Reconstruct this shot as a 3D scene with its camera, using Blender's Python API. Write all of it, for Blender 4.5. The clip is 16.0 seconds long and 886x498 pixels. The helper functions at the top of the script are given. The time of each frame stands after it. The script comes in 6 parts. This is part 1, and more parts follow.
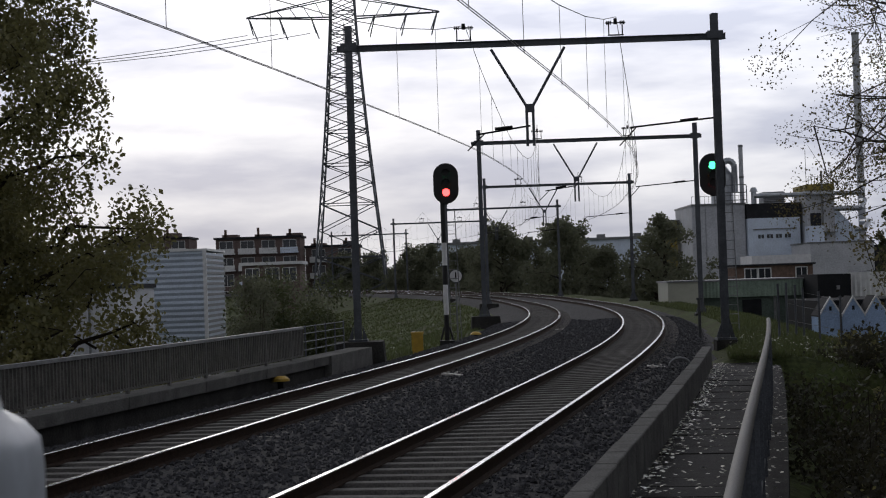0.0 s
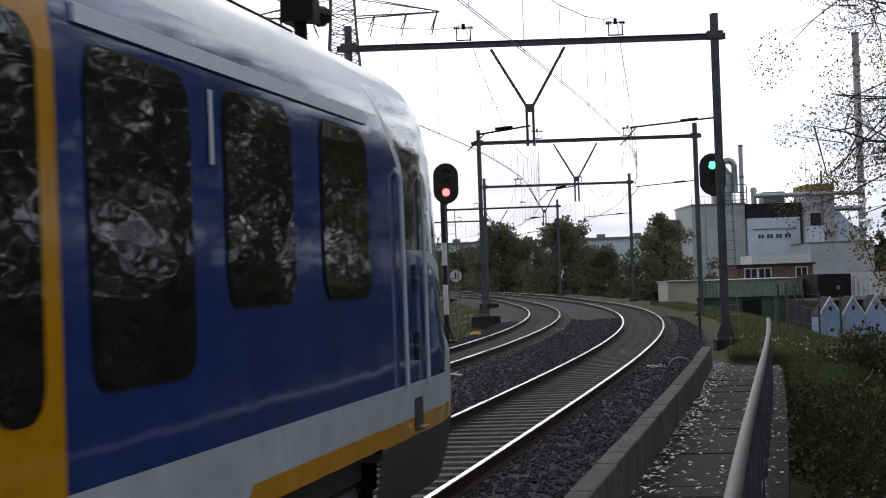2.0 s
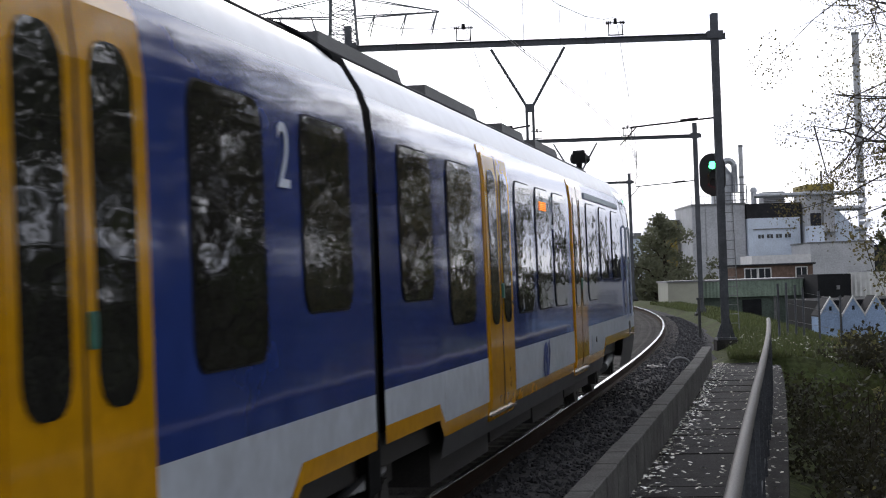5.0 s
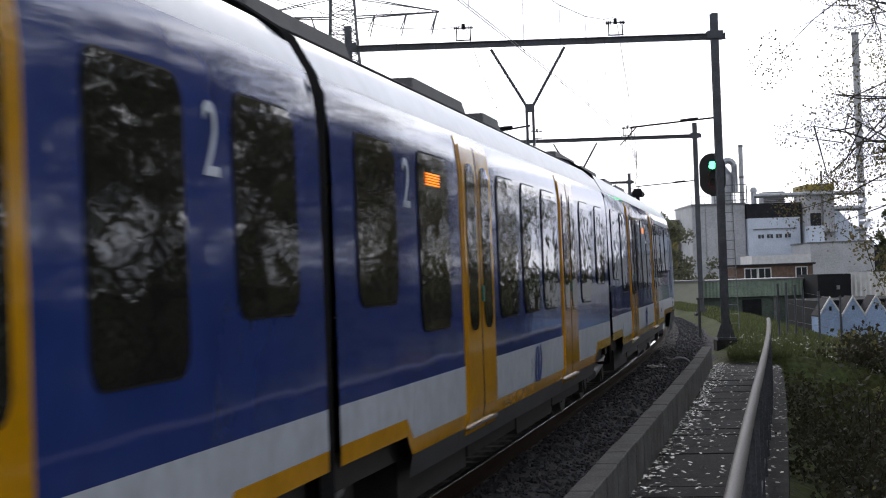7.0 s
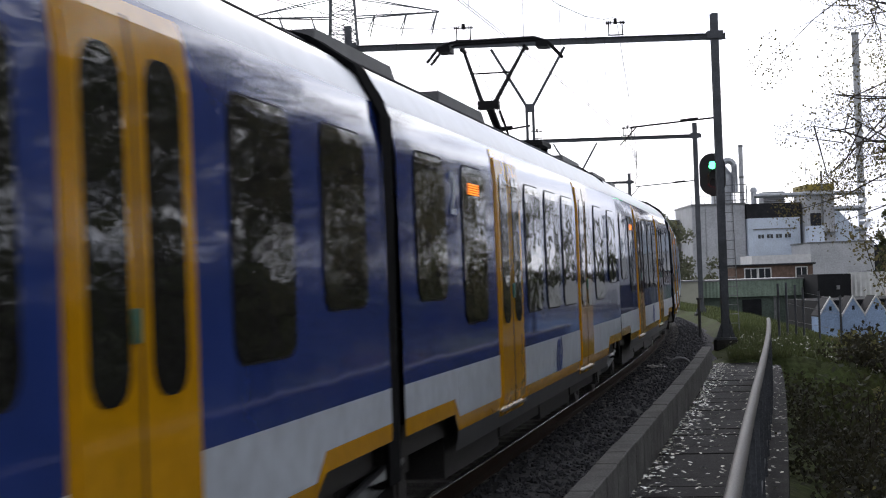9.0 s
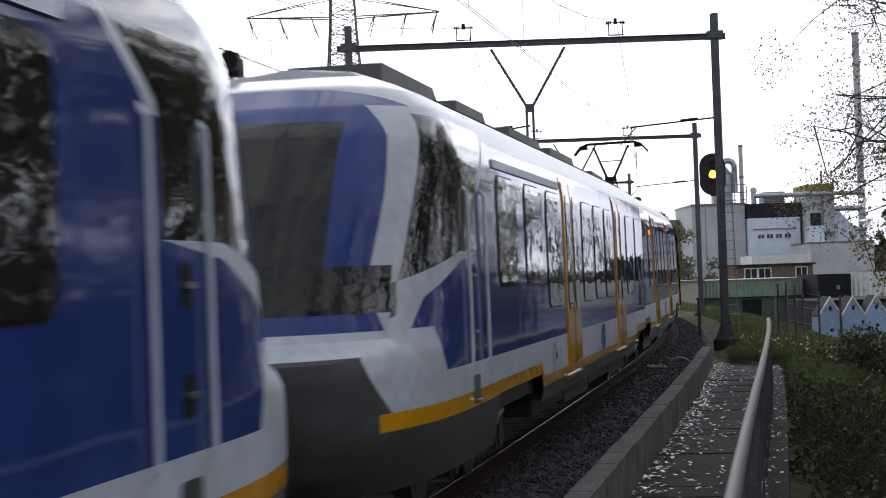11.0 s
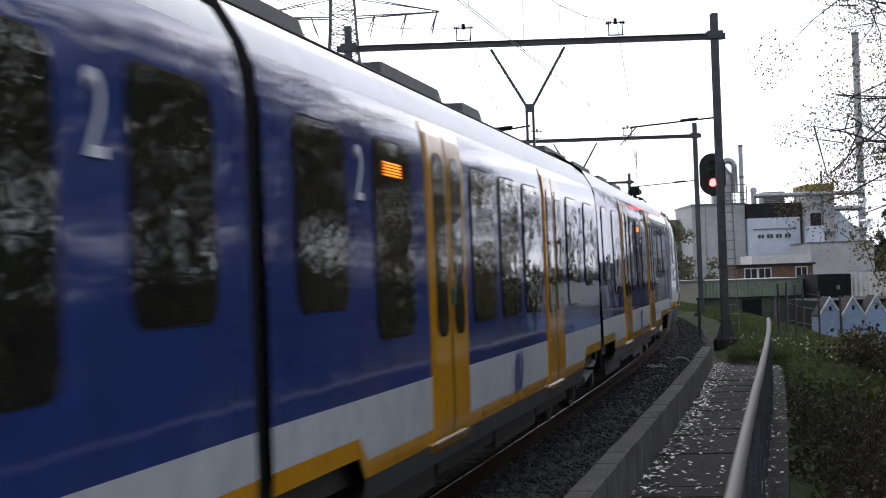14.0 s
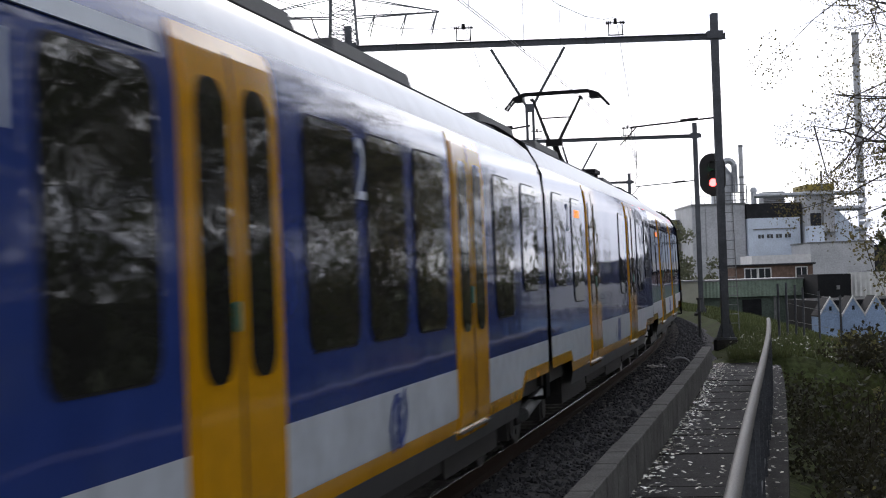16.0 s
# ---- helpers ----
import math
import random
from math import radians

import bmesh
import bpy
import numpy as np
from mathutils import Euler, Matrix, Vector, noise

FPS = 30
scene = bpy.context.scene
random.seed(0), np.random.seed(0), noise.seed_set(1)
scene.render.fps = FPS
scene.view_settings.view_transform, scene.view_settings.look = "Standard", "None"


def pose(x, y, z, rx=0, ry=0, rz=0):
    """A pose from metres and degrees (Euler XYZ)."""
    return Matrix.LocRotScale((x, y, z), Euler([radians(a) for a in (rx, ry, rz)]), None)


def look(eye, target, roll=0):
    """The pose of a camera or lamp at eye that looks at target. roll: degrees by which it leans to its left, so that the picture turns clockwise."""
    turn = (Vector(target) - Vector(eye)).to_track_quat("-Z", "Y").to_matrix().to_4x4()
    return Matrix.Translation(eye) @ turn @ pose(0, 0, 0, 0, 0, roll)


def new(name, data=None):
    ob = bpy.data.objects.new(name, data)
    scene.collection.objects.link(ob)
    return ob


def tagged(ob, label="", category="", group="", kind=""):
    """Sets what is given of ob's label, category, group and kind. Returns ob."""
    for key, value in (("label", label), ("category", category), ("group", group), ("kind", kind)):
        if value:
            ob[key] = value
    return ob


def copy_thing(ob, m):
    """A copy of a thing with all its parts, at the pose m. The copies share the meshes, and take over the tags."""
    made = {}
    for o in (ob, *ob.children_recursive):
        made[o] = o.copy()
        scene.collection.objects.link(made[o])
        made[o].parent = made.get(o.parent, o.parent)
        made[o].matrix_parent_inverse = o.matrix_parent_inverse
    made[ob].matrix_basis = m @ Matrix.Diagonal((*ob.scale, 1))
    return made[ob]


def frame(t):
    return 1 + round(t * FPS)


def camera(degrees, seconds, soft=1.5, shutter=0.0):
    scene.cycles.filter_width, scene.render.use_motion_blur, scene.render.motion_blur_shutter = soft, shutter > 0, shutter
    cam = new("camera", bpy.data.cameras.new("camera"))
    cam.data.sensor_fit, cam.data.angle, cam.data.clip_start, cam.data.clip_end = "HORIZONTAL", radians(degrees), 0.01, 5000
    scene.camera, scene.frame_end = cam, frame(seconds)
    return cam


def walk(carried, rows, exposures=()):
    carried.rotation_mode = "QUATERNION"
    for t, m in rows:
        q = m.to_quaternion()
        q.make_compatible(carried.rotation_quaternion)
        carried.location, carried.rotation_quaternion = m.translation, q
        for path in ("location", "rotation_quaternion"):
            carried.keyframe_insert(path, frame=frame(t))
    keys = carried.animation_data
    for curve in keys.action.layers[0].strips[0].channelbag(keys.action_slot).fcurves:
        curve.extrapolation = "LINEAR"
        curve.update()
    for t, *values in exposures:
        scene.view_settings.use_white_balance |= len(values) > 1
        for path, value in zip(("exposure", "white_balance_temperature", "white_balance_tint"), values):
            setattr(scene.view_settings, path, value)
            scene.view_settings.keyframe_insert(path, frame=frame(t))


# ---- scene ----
FOV = 28.83
eye = Vector((0, 0, 2.0))
cam = camera(FOV, 16.0, soft=1.1, shutter=0.36)
view = look(eye, eye + Vector((0, math.cos(0.0182), math.sin(0.0182))), -2.008)
walk(cam, [(0, view), (16, view)], exposures=[(0, 0.0), (0.6, 0.1), (1.5, 0.5), (2.5, 0.95), (3.5, 1.2), (16.0, 1.25)])

# ---- the line of the track: curvature by distance, turned into a path ----
_S = np.linspace(-260, 620, 4401)
_DS = _S[1] - _S[0]
_K = np.interp(_S, (-14, -10, 10, 25, 40, 60, 90, 125, 160, 200, 270, 300), (0, .00276, .00092, -.00055, -.00161, -.00301, -.00253, -.0020, -.0025, -.0026, -.0026, -.001))
_I0 = int(np.argmin(abs(_S)))
_T = np.cumsum(_K) * _DS
_T = _T - _T[_I0] + 0.17851
_X = np.cumsum(np.sin(_T)) * _DS
_Y = np.cumsum(np.cos(_T)) * _DS
_X = _X - _X[_I0] - 4.01067
_Y = _Y - _Y[_I0]
_C = 0.0768 * np.clip(-_K / 0.004, 0, 1)
GAP = 4.269


def rise(s):
    """Height of the line: nearly level, climbing a little round the bend."""
    return 0.0016 * min(s, 300) + 0.0042 * min(max(0.0, s - 125), 160)


def at(s, off=0.0, z=0.0):
    """A point beside the running track: s metres along it, off metres to its right, z above the rails."""
    t = float(np.interp(s, _S, _T))
    return Vector((float(np.interp(s, _S, _X)) + off * math.cos(t), float(np.interp(s, _S, _Y)) - off * math.sin(t), z + rise(s)))


def heading(s):
    return float(np.interp(s, _S, _T))


def cant(s):
    return float(np.interp(s, _S, _C))


# ---- sky, sun ----
world = bpy.data.worlds.new("sky")
scene.world = world
world.use_nodes = True
wn, wl = world.node_tree.nodes, world.node_tree.links
wn.clear()
w_out = wn.new("ShaderNodeOutputWorld")
w_bg = wn.new("ShaderNodeBackground")
w_sky = wn.new("ShaderNodeTexSky")
w_sky.sky_type = 'NISHITA'
w_sky.sun_disc = False
w_sky.sun_elevation = radians(14)
w_sky.sun_rotation = radians(-8)
w_sky.air_density, w_sky.dust_density = 1.0, 3.0
w_co = wn.new("ShaderNodeTexCoord")
w_map = wn.new("ShaderNodeMapping")
w_map.inputs["Scale"].default_value = (1.5, 1.5, 6.5)
wl.new(w_co.outputs["Generated"], w_map.inputs["Vector"])
w_n = wn.new("ShaderNodeTexNoise")
w_n.inputs["Scale"].default_value, w_n.inputs["Detail"].default_value, w_n.inputs["Roughness"].default_value = 4.0, 8, 0.5
wl.new(w_map.outputs["Vector"], w_n.inputs["Vector"])
w_ramp = wn.new("ShaderNodeValToRGB")
w_ramp.color_ramp.elements[0].position, w_ramp.color_ramp.elements[0].color = 0.40, (5.0, 5.3, 6.4, 1)
w_ramp.color_ramp.elements[1].position, w_ramp.color_ramp.elements[1].color = 0.60, (8.6, 8.7, 9.2, 1)
wl.new(w_n.outputs["Fac"], w_ramp.inputs["Fac"])
# cloud cover, brighter with height and towards the low sun
w_sep = wn.new("ShaderNodeSeparateXYZ")
wl.new(w_co.outputs["Generated"], w_sep.inputs["Vector"])
w_h = wn.new("ShaderNodeMapRange")
w_h.inputs["From Min"].default_value, w_h.inputs["From Max"].default_value = 0.02, 0.15
w_h.inputs["To Min"].default_value, w_h.inputs["To Max"].default_value = 0.92, 1.55
wl.new(w_sep.outputs["Z"], w_h.inputs["Value"])
w_f = wn.new("ShaderNodeMapRange")
w_f.inputs["From Min"].default_value, w_f.inputs["From Max"].default_value = -0.3, 0.9
w_f.inputs["To Min"].default_value, w_f.inputs["To Max"].default_value = 0.46, 0.92
wl.new(w_sep.outputs["Y"], w_f.inputs["Value"])
# sky overhead, out of view, dimmed to weaken the light on the ground
w_z = wn.new("ShaderNodeMapRange")
w_z.inputs["From Min"].default_value, w_z.inputs["From Max"].default_value = 0.2, 0.6
w_z.inputs["To Min"].default_value, w_z.inputs["To Max"].default_value = 1.0, 0.5
wl.new(w_sep.outputs["Z"], w_z.inputs["Value"])
w_m0 = wn.new("ShaderNodeMath")
w_m0.operation = 'MULTIPLY'
wl.new(w_h.outputs["Result"], w_m0.inputs[0])
wl.new(w_z.outputs["Result"], w_m0.inputs[1])
w_mul = wn.new("ShaderNodeMath")
w_mul.operation = 'MULTIPLY'
wl.new(w_m0.outputs["Value"], w_mul.inputs[0])
wl.new(w_f.outputs["Result"], w_mul.inputs[1])
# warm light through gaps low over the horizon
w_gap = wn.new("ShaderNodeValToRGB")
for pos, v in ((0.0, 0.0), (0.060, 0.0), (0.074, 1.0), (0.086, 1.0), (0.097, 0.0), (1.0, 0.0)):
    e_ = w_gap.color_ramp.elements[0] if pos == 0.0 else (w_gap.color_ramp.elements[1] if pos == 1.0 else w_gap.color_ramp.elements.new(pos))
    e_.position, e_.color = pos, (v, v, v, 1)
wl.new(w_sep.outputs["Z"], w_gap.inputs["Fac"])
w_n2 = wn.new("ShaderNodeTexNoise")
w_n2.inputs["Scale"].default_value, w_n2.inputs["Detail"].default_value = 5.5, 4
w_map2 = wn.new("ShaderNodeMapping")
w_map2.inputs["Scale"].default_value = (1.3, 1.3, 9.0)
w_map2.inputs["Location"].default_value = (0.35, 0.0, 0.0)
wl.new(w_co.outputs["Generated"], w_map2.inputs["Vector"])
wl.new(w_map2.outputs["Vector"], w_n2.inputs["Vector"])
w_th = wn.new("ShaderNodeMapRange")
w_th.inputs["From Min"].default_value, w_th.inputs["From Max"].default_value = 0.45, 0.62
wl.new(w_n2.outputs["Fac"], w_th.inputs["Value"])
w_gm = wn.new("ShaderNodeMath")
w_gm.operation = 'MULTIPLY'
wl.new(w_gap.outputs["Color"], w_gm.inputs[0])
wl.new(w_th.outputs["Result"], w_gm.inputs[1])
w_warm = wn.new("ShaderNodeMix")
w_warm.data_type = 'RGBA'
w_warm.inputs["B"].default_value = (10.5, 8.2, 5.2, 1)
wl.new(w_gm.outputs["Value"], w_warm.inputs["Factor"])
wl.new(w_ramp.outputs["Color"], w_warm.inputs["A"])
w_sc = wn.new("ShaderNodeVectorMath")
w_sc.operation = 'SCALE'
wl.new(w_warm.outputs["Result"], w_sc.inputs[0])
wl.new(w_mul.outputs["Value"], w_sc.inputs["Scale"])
w_mix = wn.new("ShaderNodeMix")
w_mix.data_type = 'RGBA'
w_mix.inputs["Factor"].default_value = 0.985
wl.new(w_sky.outputs["Color"], w_mix.inputs["A"])
wl.new(w_sc.outputs["Vector"], w_mix.inputs["B"])
wl.new(w_mix.outputs["Result"], w_bg.inputs["Color"])
w_bg.inputs["Strength"].default_value = 0.1
wl.new(w_bg.outputs["Background"], w_out.inputs["Surface"])

sun = new("sun", bpy.data.lights.new("sun", 'SUN'))
sun.data.energy, sun.data.angle, sun.data.color = 0.2, radians(25), (1.0, 0.94, 0.86)
sun.matrix_world = look((-8, 50, 66), (0, 0, 50))


# ---- materials ----
def mat(name, color, rough=0.7, metal=0.0, var=0.25, scale=6.0, bump=0.0, fine=60.0, spread=None, emit=0.0, coords="Object", random_amt=0.0, coat=0.0, gloss=0.5):
    """A surface with grain at two scales. spread: a second colour for the blotches."""
    m = bpy.data.materials.new(name)
    m.use_nodes = True
    n, l = m.node_tree.nodes, m.node_tree.links
    b = n["Principled BSDF"]
    b.inputs["Roughness"].default_value, b.inputs["Metallic"].default_value = rough, metal
    b.inputs["Coat Weight"].default_value = coat
    b.inputs["Specular IOR Level"].default_value = min(gloss, .08) if rough > .7 and gloss == .5 else gloss
    b.inputs["Coat Roughness"].default_value = 0.08
    c = (*color, 1.0)
    if emit:
        b.inputs["Emission Color"].default_value = c
        b.inputs["Emission Strength"].default_value = emit
        b.inputs["Base Color"].default_value = c
        return m
    d = (*(spread or tuple(v * (1 - var) for v in color)), 1.0)
    co = n.new("ShaderNodeTexCoord")
    n1, n2 = n.new("ShaderNodeTexNoise"), n.new("ShaderNodeTexNoise")
    n1.inputs["Scale"].default_value, n1.inputs["Detail"].default_value = scale, 5
    n2.inputs["Scale"].default_value, n2.inputs["Detail"].default_value = fine, 3
    for q in (n1, n2):
        l.new(co.outputs[coords], q.inputs["Vector"])
    r = n.new("ShaderNodeValToRGB")
    r.color_ramp.elements[0].position, r.color_ramp.elements[1].position = 0.36, 0.64
    r.color_ramp.elements[0].color, r.color_ramp.elements[1].color = d, c
    l.new(n1.outputs["Fac"], r.inputs["Fac"])
    mx = n.new("ShaderNodeMix")
    mx.data_type, mx.blend_type = 'RGBA', 'MULTIPLY'
    mx.inputs["Factor"].default_value = min(1.0, var * 1.6)
    l.new(r.outputs["Color"], mx.inputs["A"])
    r2 = n.new("ShaderNodeValToRGB")
    r2.color_ramp.elements[0].position, r2.color_ramp.elements[1].position = 0.3, 0.7
    r2.color_ramp.elements[0].color, r2.color_ramp.elements[1].color = (.35, .35, .35, 1), (1.25, 1.25, 1.25, 1)
    l.new(n2.outputs["Fac"], r2.inputs["Fac"])
    l.new(r2.outputs["Color"], mx.inputs["B"])
    last = mx.outputs["Result"]
    if random_amt:
        oi = n.new("ShaderNodeObjectInfo")
        ge = n.new("ShaderNodeNewGeometry")
        ad = n.new("ShaderNodeMath")
        ad.operation = 'ADD'
        l.new(oi.outputs["Random"], ad.inputs[0])
        l.new(ge.outputs["Random Per Island"], ad.inputs[1])
        mr = n.new("ShaderNodeMapRange")
        mr.inputs["From Max"].default_value = 2.0
        mr.inputs["To Min"].default_value, mr.inputs["To Max"].default_value = 1 - random_amt, 1 + random_amt
        l.new(ad.outputs[0], mr.inputs["Value"])
        sc = n.new("ShaderNodeVectorMath")
        sc.operation = 'SCALE'
        l.new(last, sc.inputs[0])
        l.new(mr.outputs["Result"], sc.inputs["Scale"])
        last = sc.outputs["Vector"]
    l.new(last, b.inputs["Base Color"])
    rr = n.new("ShaderNodeMapRange")
    rr.inputs["To Min"].default_value, rr.inputs["To Max"].default_value = max(0.02, rough * 0.8), min(1, rough * 1.2)
    l.new(n1.outputs["Fac"], rr.inputs["Value"])
    l.new(rr.outputs["Result"], b.inputs["Roughness"])
    if bump:
        bp = n.new("ShaderNodeBump")
        bp.inputs["Strength"].default_value, bp.inputs["Distance"].default_value = min(1, bump), 0.02
        l.new(n2.outputs["Fac"], bp.inputs["Height"])
        l.new(bp.outputs["Normal"], b.inputs["Normal"])
    return m


def ripple(m, across, up, depth):
    """Slight unevenness of a large sheet, so that what it mirrors wavers; each sheet has its own."""
    n, l = m.node_tree.nodes, m.node_tree.links
    co, oi, mp, nz, bp = (n.new("ShaderNode" + k) for k in ("TexCoord", "ObjectInfo", "Mapping", "TexNoise", "Bump"))
    sc = n.new("ShaderNodeMath")
    sc.operation = 'MULTIPLY'
    sc.inputs[1].default_value = 40.0
    l.new(oi.outputs["Random"], sc.inputs[0])
    l.new(sc.outputs[0], mp.inputs["Location"])
    mp.inputs["Scale"].default_value = (1.0, across, up)
    nz.inputs["Scale"].default_value, nz.inputs["Detail"].default_value, nz.inputs["Roughness"].default_value = 1.0, 2.5, .45
    l.new(co.outputs["Object"], mp.inputs["Vector"])
    l.new(mp.outputs["Vector"], nz.inputs["Vector"])
    l.new(nz.outputs["Fac"], bp.inputs["Height"])
    bp.inputs["Strength"].default_value, bp.inputs["Distance"].default_value = 1.0, depth
    for k in ("Normal", "Coat Normal"):
        l.new(bp.outputs["Normal"], n["Principled BSDF"].inputs[k])
    return m


M_BLUE = ripple(mat("blue_paint", (.024, .047, .20), .06, 0, .12, 1.2, 0, 3, gloss=.36), .8, 1.1, .006)
M_WHITE = mat("light_grey_paint", (.52, .56, .62), .3, 0, .15, 1.5, 0, 8, gloss=.4)
M_ROOF = mat("silver_roof_paint", (.44, .46, .50), .3, .2, .10, 1.0, 0, 4)
M_YEL = ripple(mat("yellow_paint", (.60, .285, .004), .10, 0, .12, 2, 0, 12, gloss=.5), 1.2, 1.5, .004)
M_SKIRT = mat("dark_grey_skirt", (.045, .045, .048), .6, 0, .3, 3, .1, 30)
M_BLACK = mat("black_rubber", (.012, .012, .013), .6, 0, .3, 8, 0.05, 60, gloss=.12)
M_GLASS = ripple(mat("dark_tinted_glass", (.016, .016, .015), .03, 0, .1, 0.6, 0, 2.2, gloss=.42), 1.6, 4.0, .0055)
M_STEEL = mat("wheel_steel", (.30, .29, .28), .35, .9, .3, 10, .1, 60)
M_BOGIE = mat("grimy_bogie_steel", (.035, .032, .03), .7, .2, .4, 9, .2, 60)
M_RAILTOP = mat("polished_rail_head", (.72, .72, .74), .16, 1, .1, 4, 0, 80)
M_RAILSIDE = mat("rusty_rail_side", (.045, .028, .02), .85, 0, .4, 14, .3, 90)
M_SLEEPER = mat("weathered_concrete_sleeper", (.19, .18, .17), .9, 0, .35, 5, .4, 50, random_amt=.25)
M_BALLAST = mat("grey_brown_ballast", (.07, .069, .072), .95, 0, .5, 1.2, 1.0, 26, spread=(.06, .058, .058))
M_STONE = mat("ballast_stone", (.086, .086, .093), .9, 0, .4, 9, .3, 60, random_amt=.6)
M_CONC = mat("weathered_concrete", (.16, .157, .15), .9, 0, .35, 2.2, .4, 40)
M_CONCD = mat("dark_concrete", (.055, .053, .05), .9, 0, .45, 1.6, .4, 30)
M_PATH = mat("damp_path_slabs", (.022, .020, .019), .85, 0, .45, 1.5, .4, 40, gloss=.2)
M_GRASS = mat("rough_grass_ground", (.068, .09, .03), .95, 0, .5, .55, 1.0, 9, spread=(.055, .06, .024))
M_HANDRAIL = mat("dull_worn_rail_steel", (.115, .105, .098), .6, .2, .35, 5, .15, 50)
M_GALV = mat("weathered_galvanised_steel", (.23, .235, .24), .5, .6, .3, 5, .15, 50)
M_MAST = mat("grey_painted_mast_steel", (.10, .108, .125), .55, .3, .35, 3, .15, 40)
M_WIRE = mat("dark_copper_wire", (.05, .045, .042), .6, .5, .2, 20, 0, 80)


# ---- building helpers ----
def bx(bm, x0, x1, y0, y1, z0, z1, m=None):
    """Adds a box; m moves it."""
    vs = [bm.verts.new((m @ Vector(c)) if m else c) for c in
          ((x0, y0, z0), (x1, y0, z0), (x1, y1, z0), (x0, y1, z0), (x0, y0, z1), (x1, y0, z1), (x1, y1, z1), (x0, y1, z1))]
    for f in ((3, 2, 1, 0), (4, 5, 6, 7), (0, 1, 5, 4), (1, 2, 6, 5), (2, 3, 7, 6), (3, 0, 4, 7)):
        bm.faces.new([vs[i] for i in f])


def rod(bm, a, b, r, n=8, r2=None, cap=True):
    """Adds a round bar from a to b."""
    a, b = Vector(a), Vector(b)
    d = (b - a)
    q = d.to_track_quat("Z", "Y").to_matrix()
    r2 = r if r2 is None else r2
    ra, rb = [], []
    for i in range(n):
        w = Vector((math.cos(2 * math.pi * i / n), math.sin(2 * math.pi * i / n), 0))
        ra.append(bm.verts.new(a + q @ (w * r)))
        rb.append(bm.verts.new(b + q @ (w * r2)))
    for i in range(n):
        bm.faces.new((ra[i], ra[(i + 1) % n], rb[(i + 1) % n], rb[i]))
    if cap:
        bm.faces.new(ra[::-1])
        bm.faces.new(rb)


def part(name, bm, material, parent=None, label="", smooth=False, bevel=0.0):
    """Links a bmesh as one mesh object, under a thing or a part if given."""
    if bevel:
        bmesh.ops.bevel(bm, geom=[e for e in bm.edges if e.calc_face_angle(0) > 0.6], offset=bevel, segments=1, affect='EDGES')
    me = bpy.data.meshes.new(name)
    bm.normal_update()
    bm.to_mesh(me)
    bm.free()
    for q in (material if isinstance(material, (list, tuple)) else [material]):
        me.materials.append(q)
    if smooth:
        me.shade_smooth()
        me.set_sharp_from_angle(angle=radians(35))
    ob = new(name, me)
    if parent is not None:
        ob.parent = parent
    if label:
        tagged(ob, label)
    return ob


def empty(name, m=None, **tags):
    ob = new(name)
    ob.empty_display_size = 0.3
    if m is not None:
        ob.matrix_world = m
    return tagged(ob, **tags)


def sweep(bm, prof, s0, s1, step, off=0.0, z=0.0, canted=0.0, closed=True, zoff=None):
    """Carries a profile (right, up) along the track."""
    n = max(2, int(round((s1 - s0) / step)) + 1)
    last = None
    for s in np.linspace(s0, s1, n):
        c = cant(s) * canted
        dz = zoff(s) if zoff else 0.0
        ring = [bm.verts.new(at(s, off + u, z + w + c + dz)) for u, w in prof]
        if last:
            k = len(prof)
            for i in range(k if closed else k - 1):
                bm.faces.new((last[i], last[(i + 1) % k], ring[(i + 1) % k], ring[i]))
        elif closed:
            bm.faces.new(ring)
        last = ring
    if closed:
        bm.faces.new(last[::-1])


# ---- ground: one sheet; an embankment along the line, low land on both sides ----
def nearest(px, py):
    d = (_X[::8] - px) ** 2 + (_Y[::8] - py) ** 2
    i = int(np.argmin(d)) * 8
    t = _T[i]
    return _S[i], (px - _X[i]) * math.cos(t) - (py - _Y[i]) * math.sin(t)


def land(px, py):
    s, o = nearest(px, py)
    left, right = -o - GAP, o
    n = noise.noise(Vector((px * .15, py * .15, 0))) * 0.25
    if left > 2.2:
        e = -1.0 if s < 44 else -0.45
        w = left - (2.6 if s < 44 else 3.2)
        z = e - max(0, min(w / (4.5 if s < 44 else 14), 1)) * (3.4 if s < 44 else 3.2) + n * min(1, max(0, w))
    elif right > 2.8 and s > 42:
        z = -0.12 - max(0, min((right - 4.6) / 9, 1)) * 2.9 + n * min(1, max(0, (right - 4.2)))
    elif right > 3.3:
        z = -0.25 - max(0, min((right - 4.2) / 9, 1)) * 2.9 + n * min(1, max(0, (right - 4.2)))
        if s < 44:
            z = min(z, -0.7 - max(0, min((right - 3.7) / 5, 1)) * 2.6 + n)
    else:
        z = -0.47
    return z + rise(min(max(s, -50), 260))


def axis(lo, hi, fine_lo, fine_hi, step):
    out, v, d = [], fine_lo, step
    while v > lo:
        d *= 1.35
        v -= d
        out.append(v)
    out = out[::-1] + list(np.arange(fine_lo, fine_hi, step))
    v, d = fine_hi, step
    while v < hi:
        out.append(v)
        d *= 1.35
        v += d
    return out + [hi]


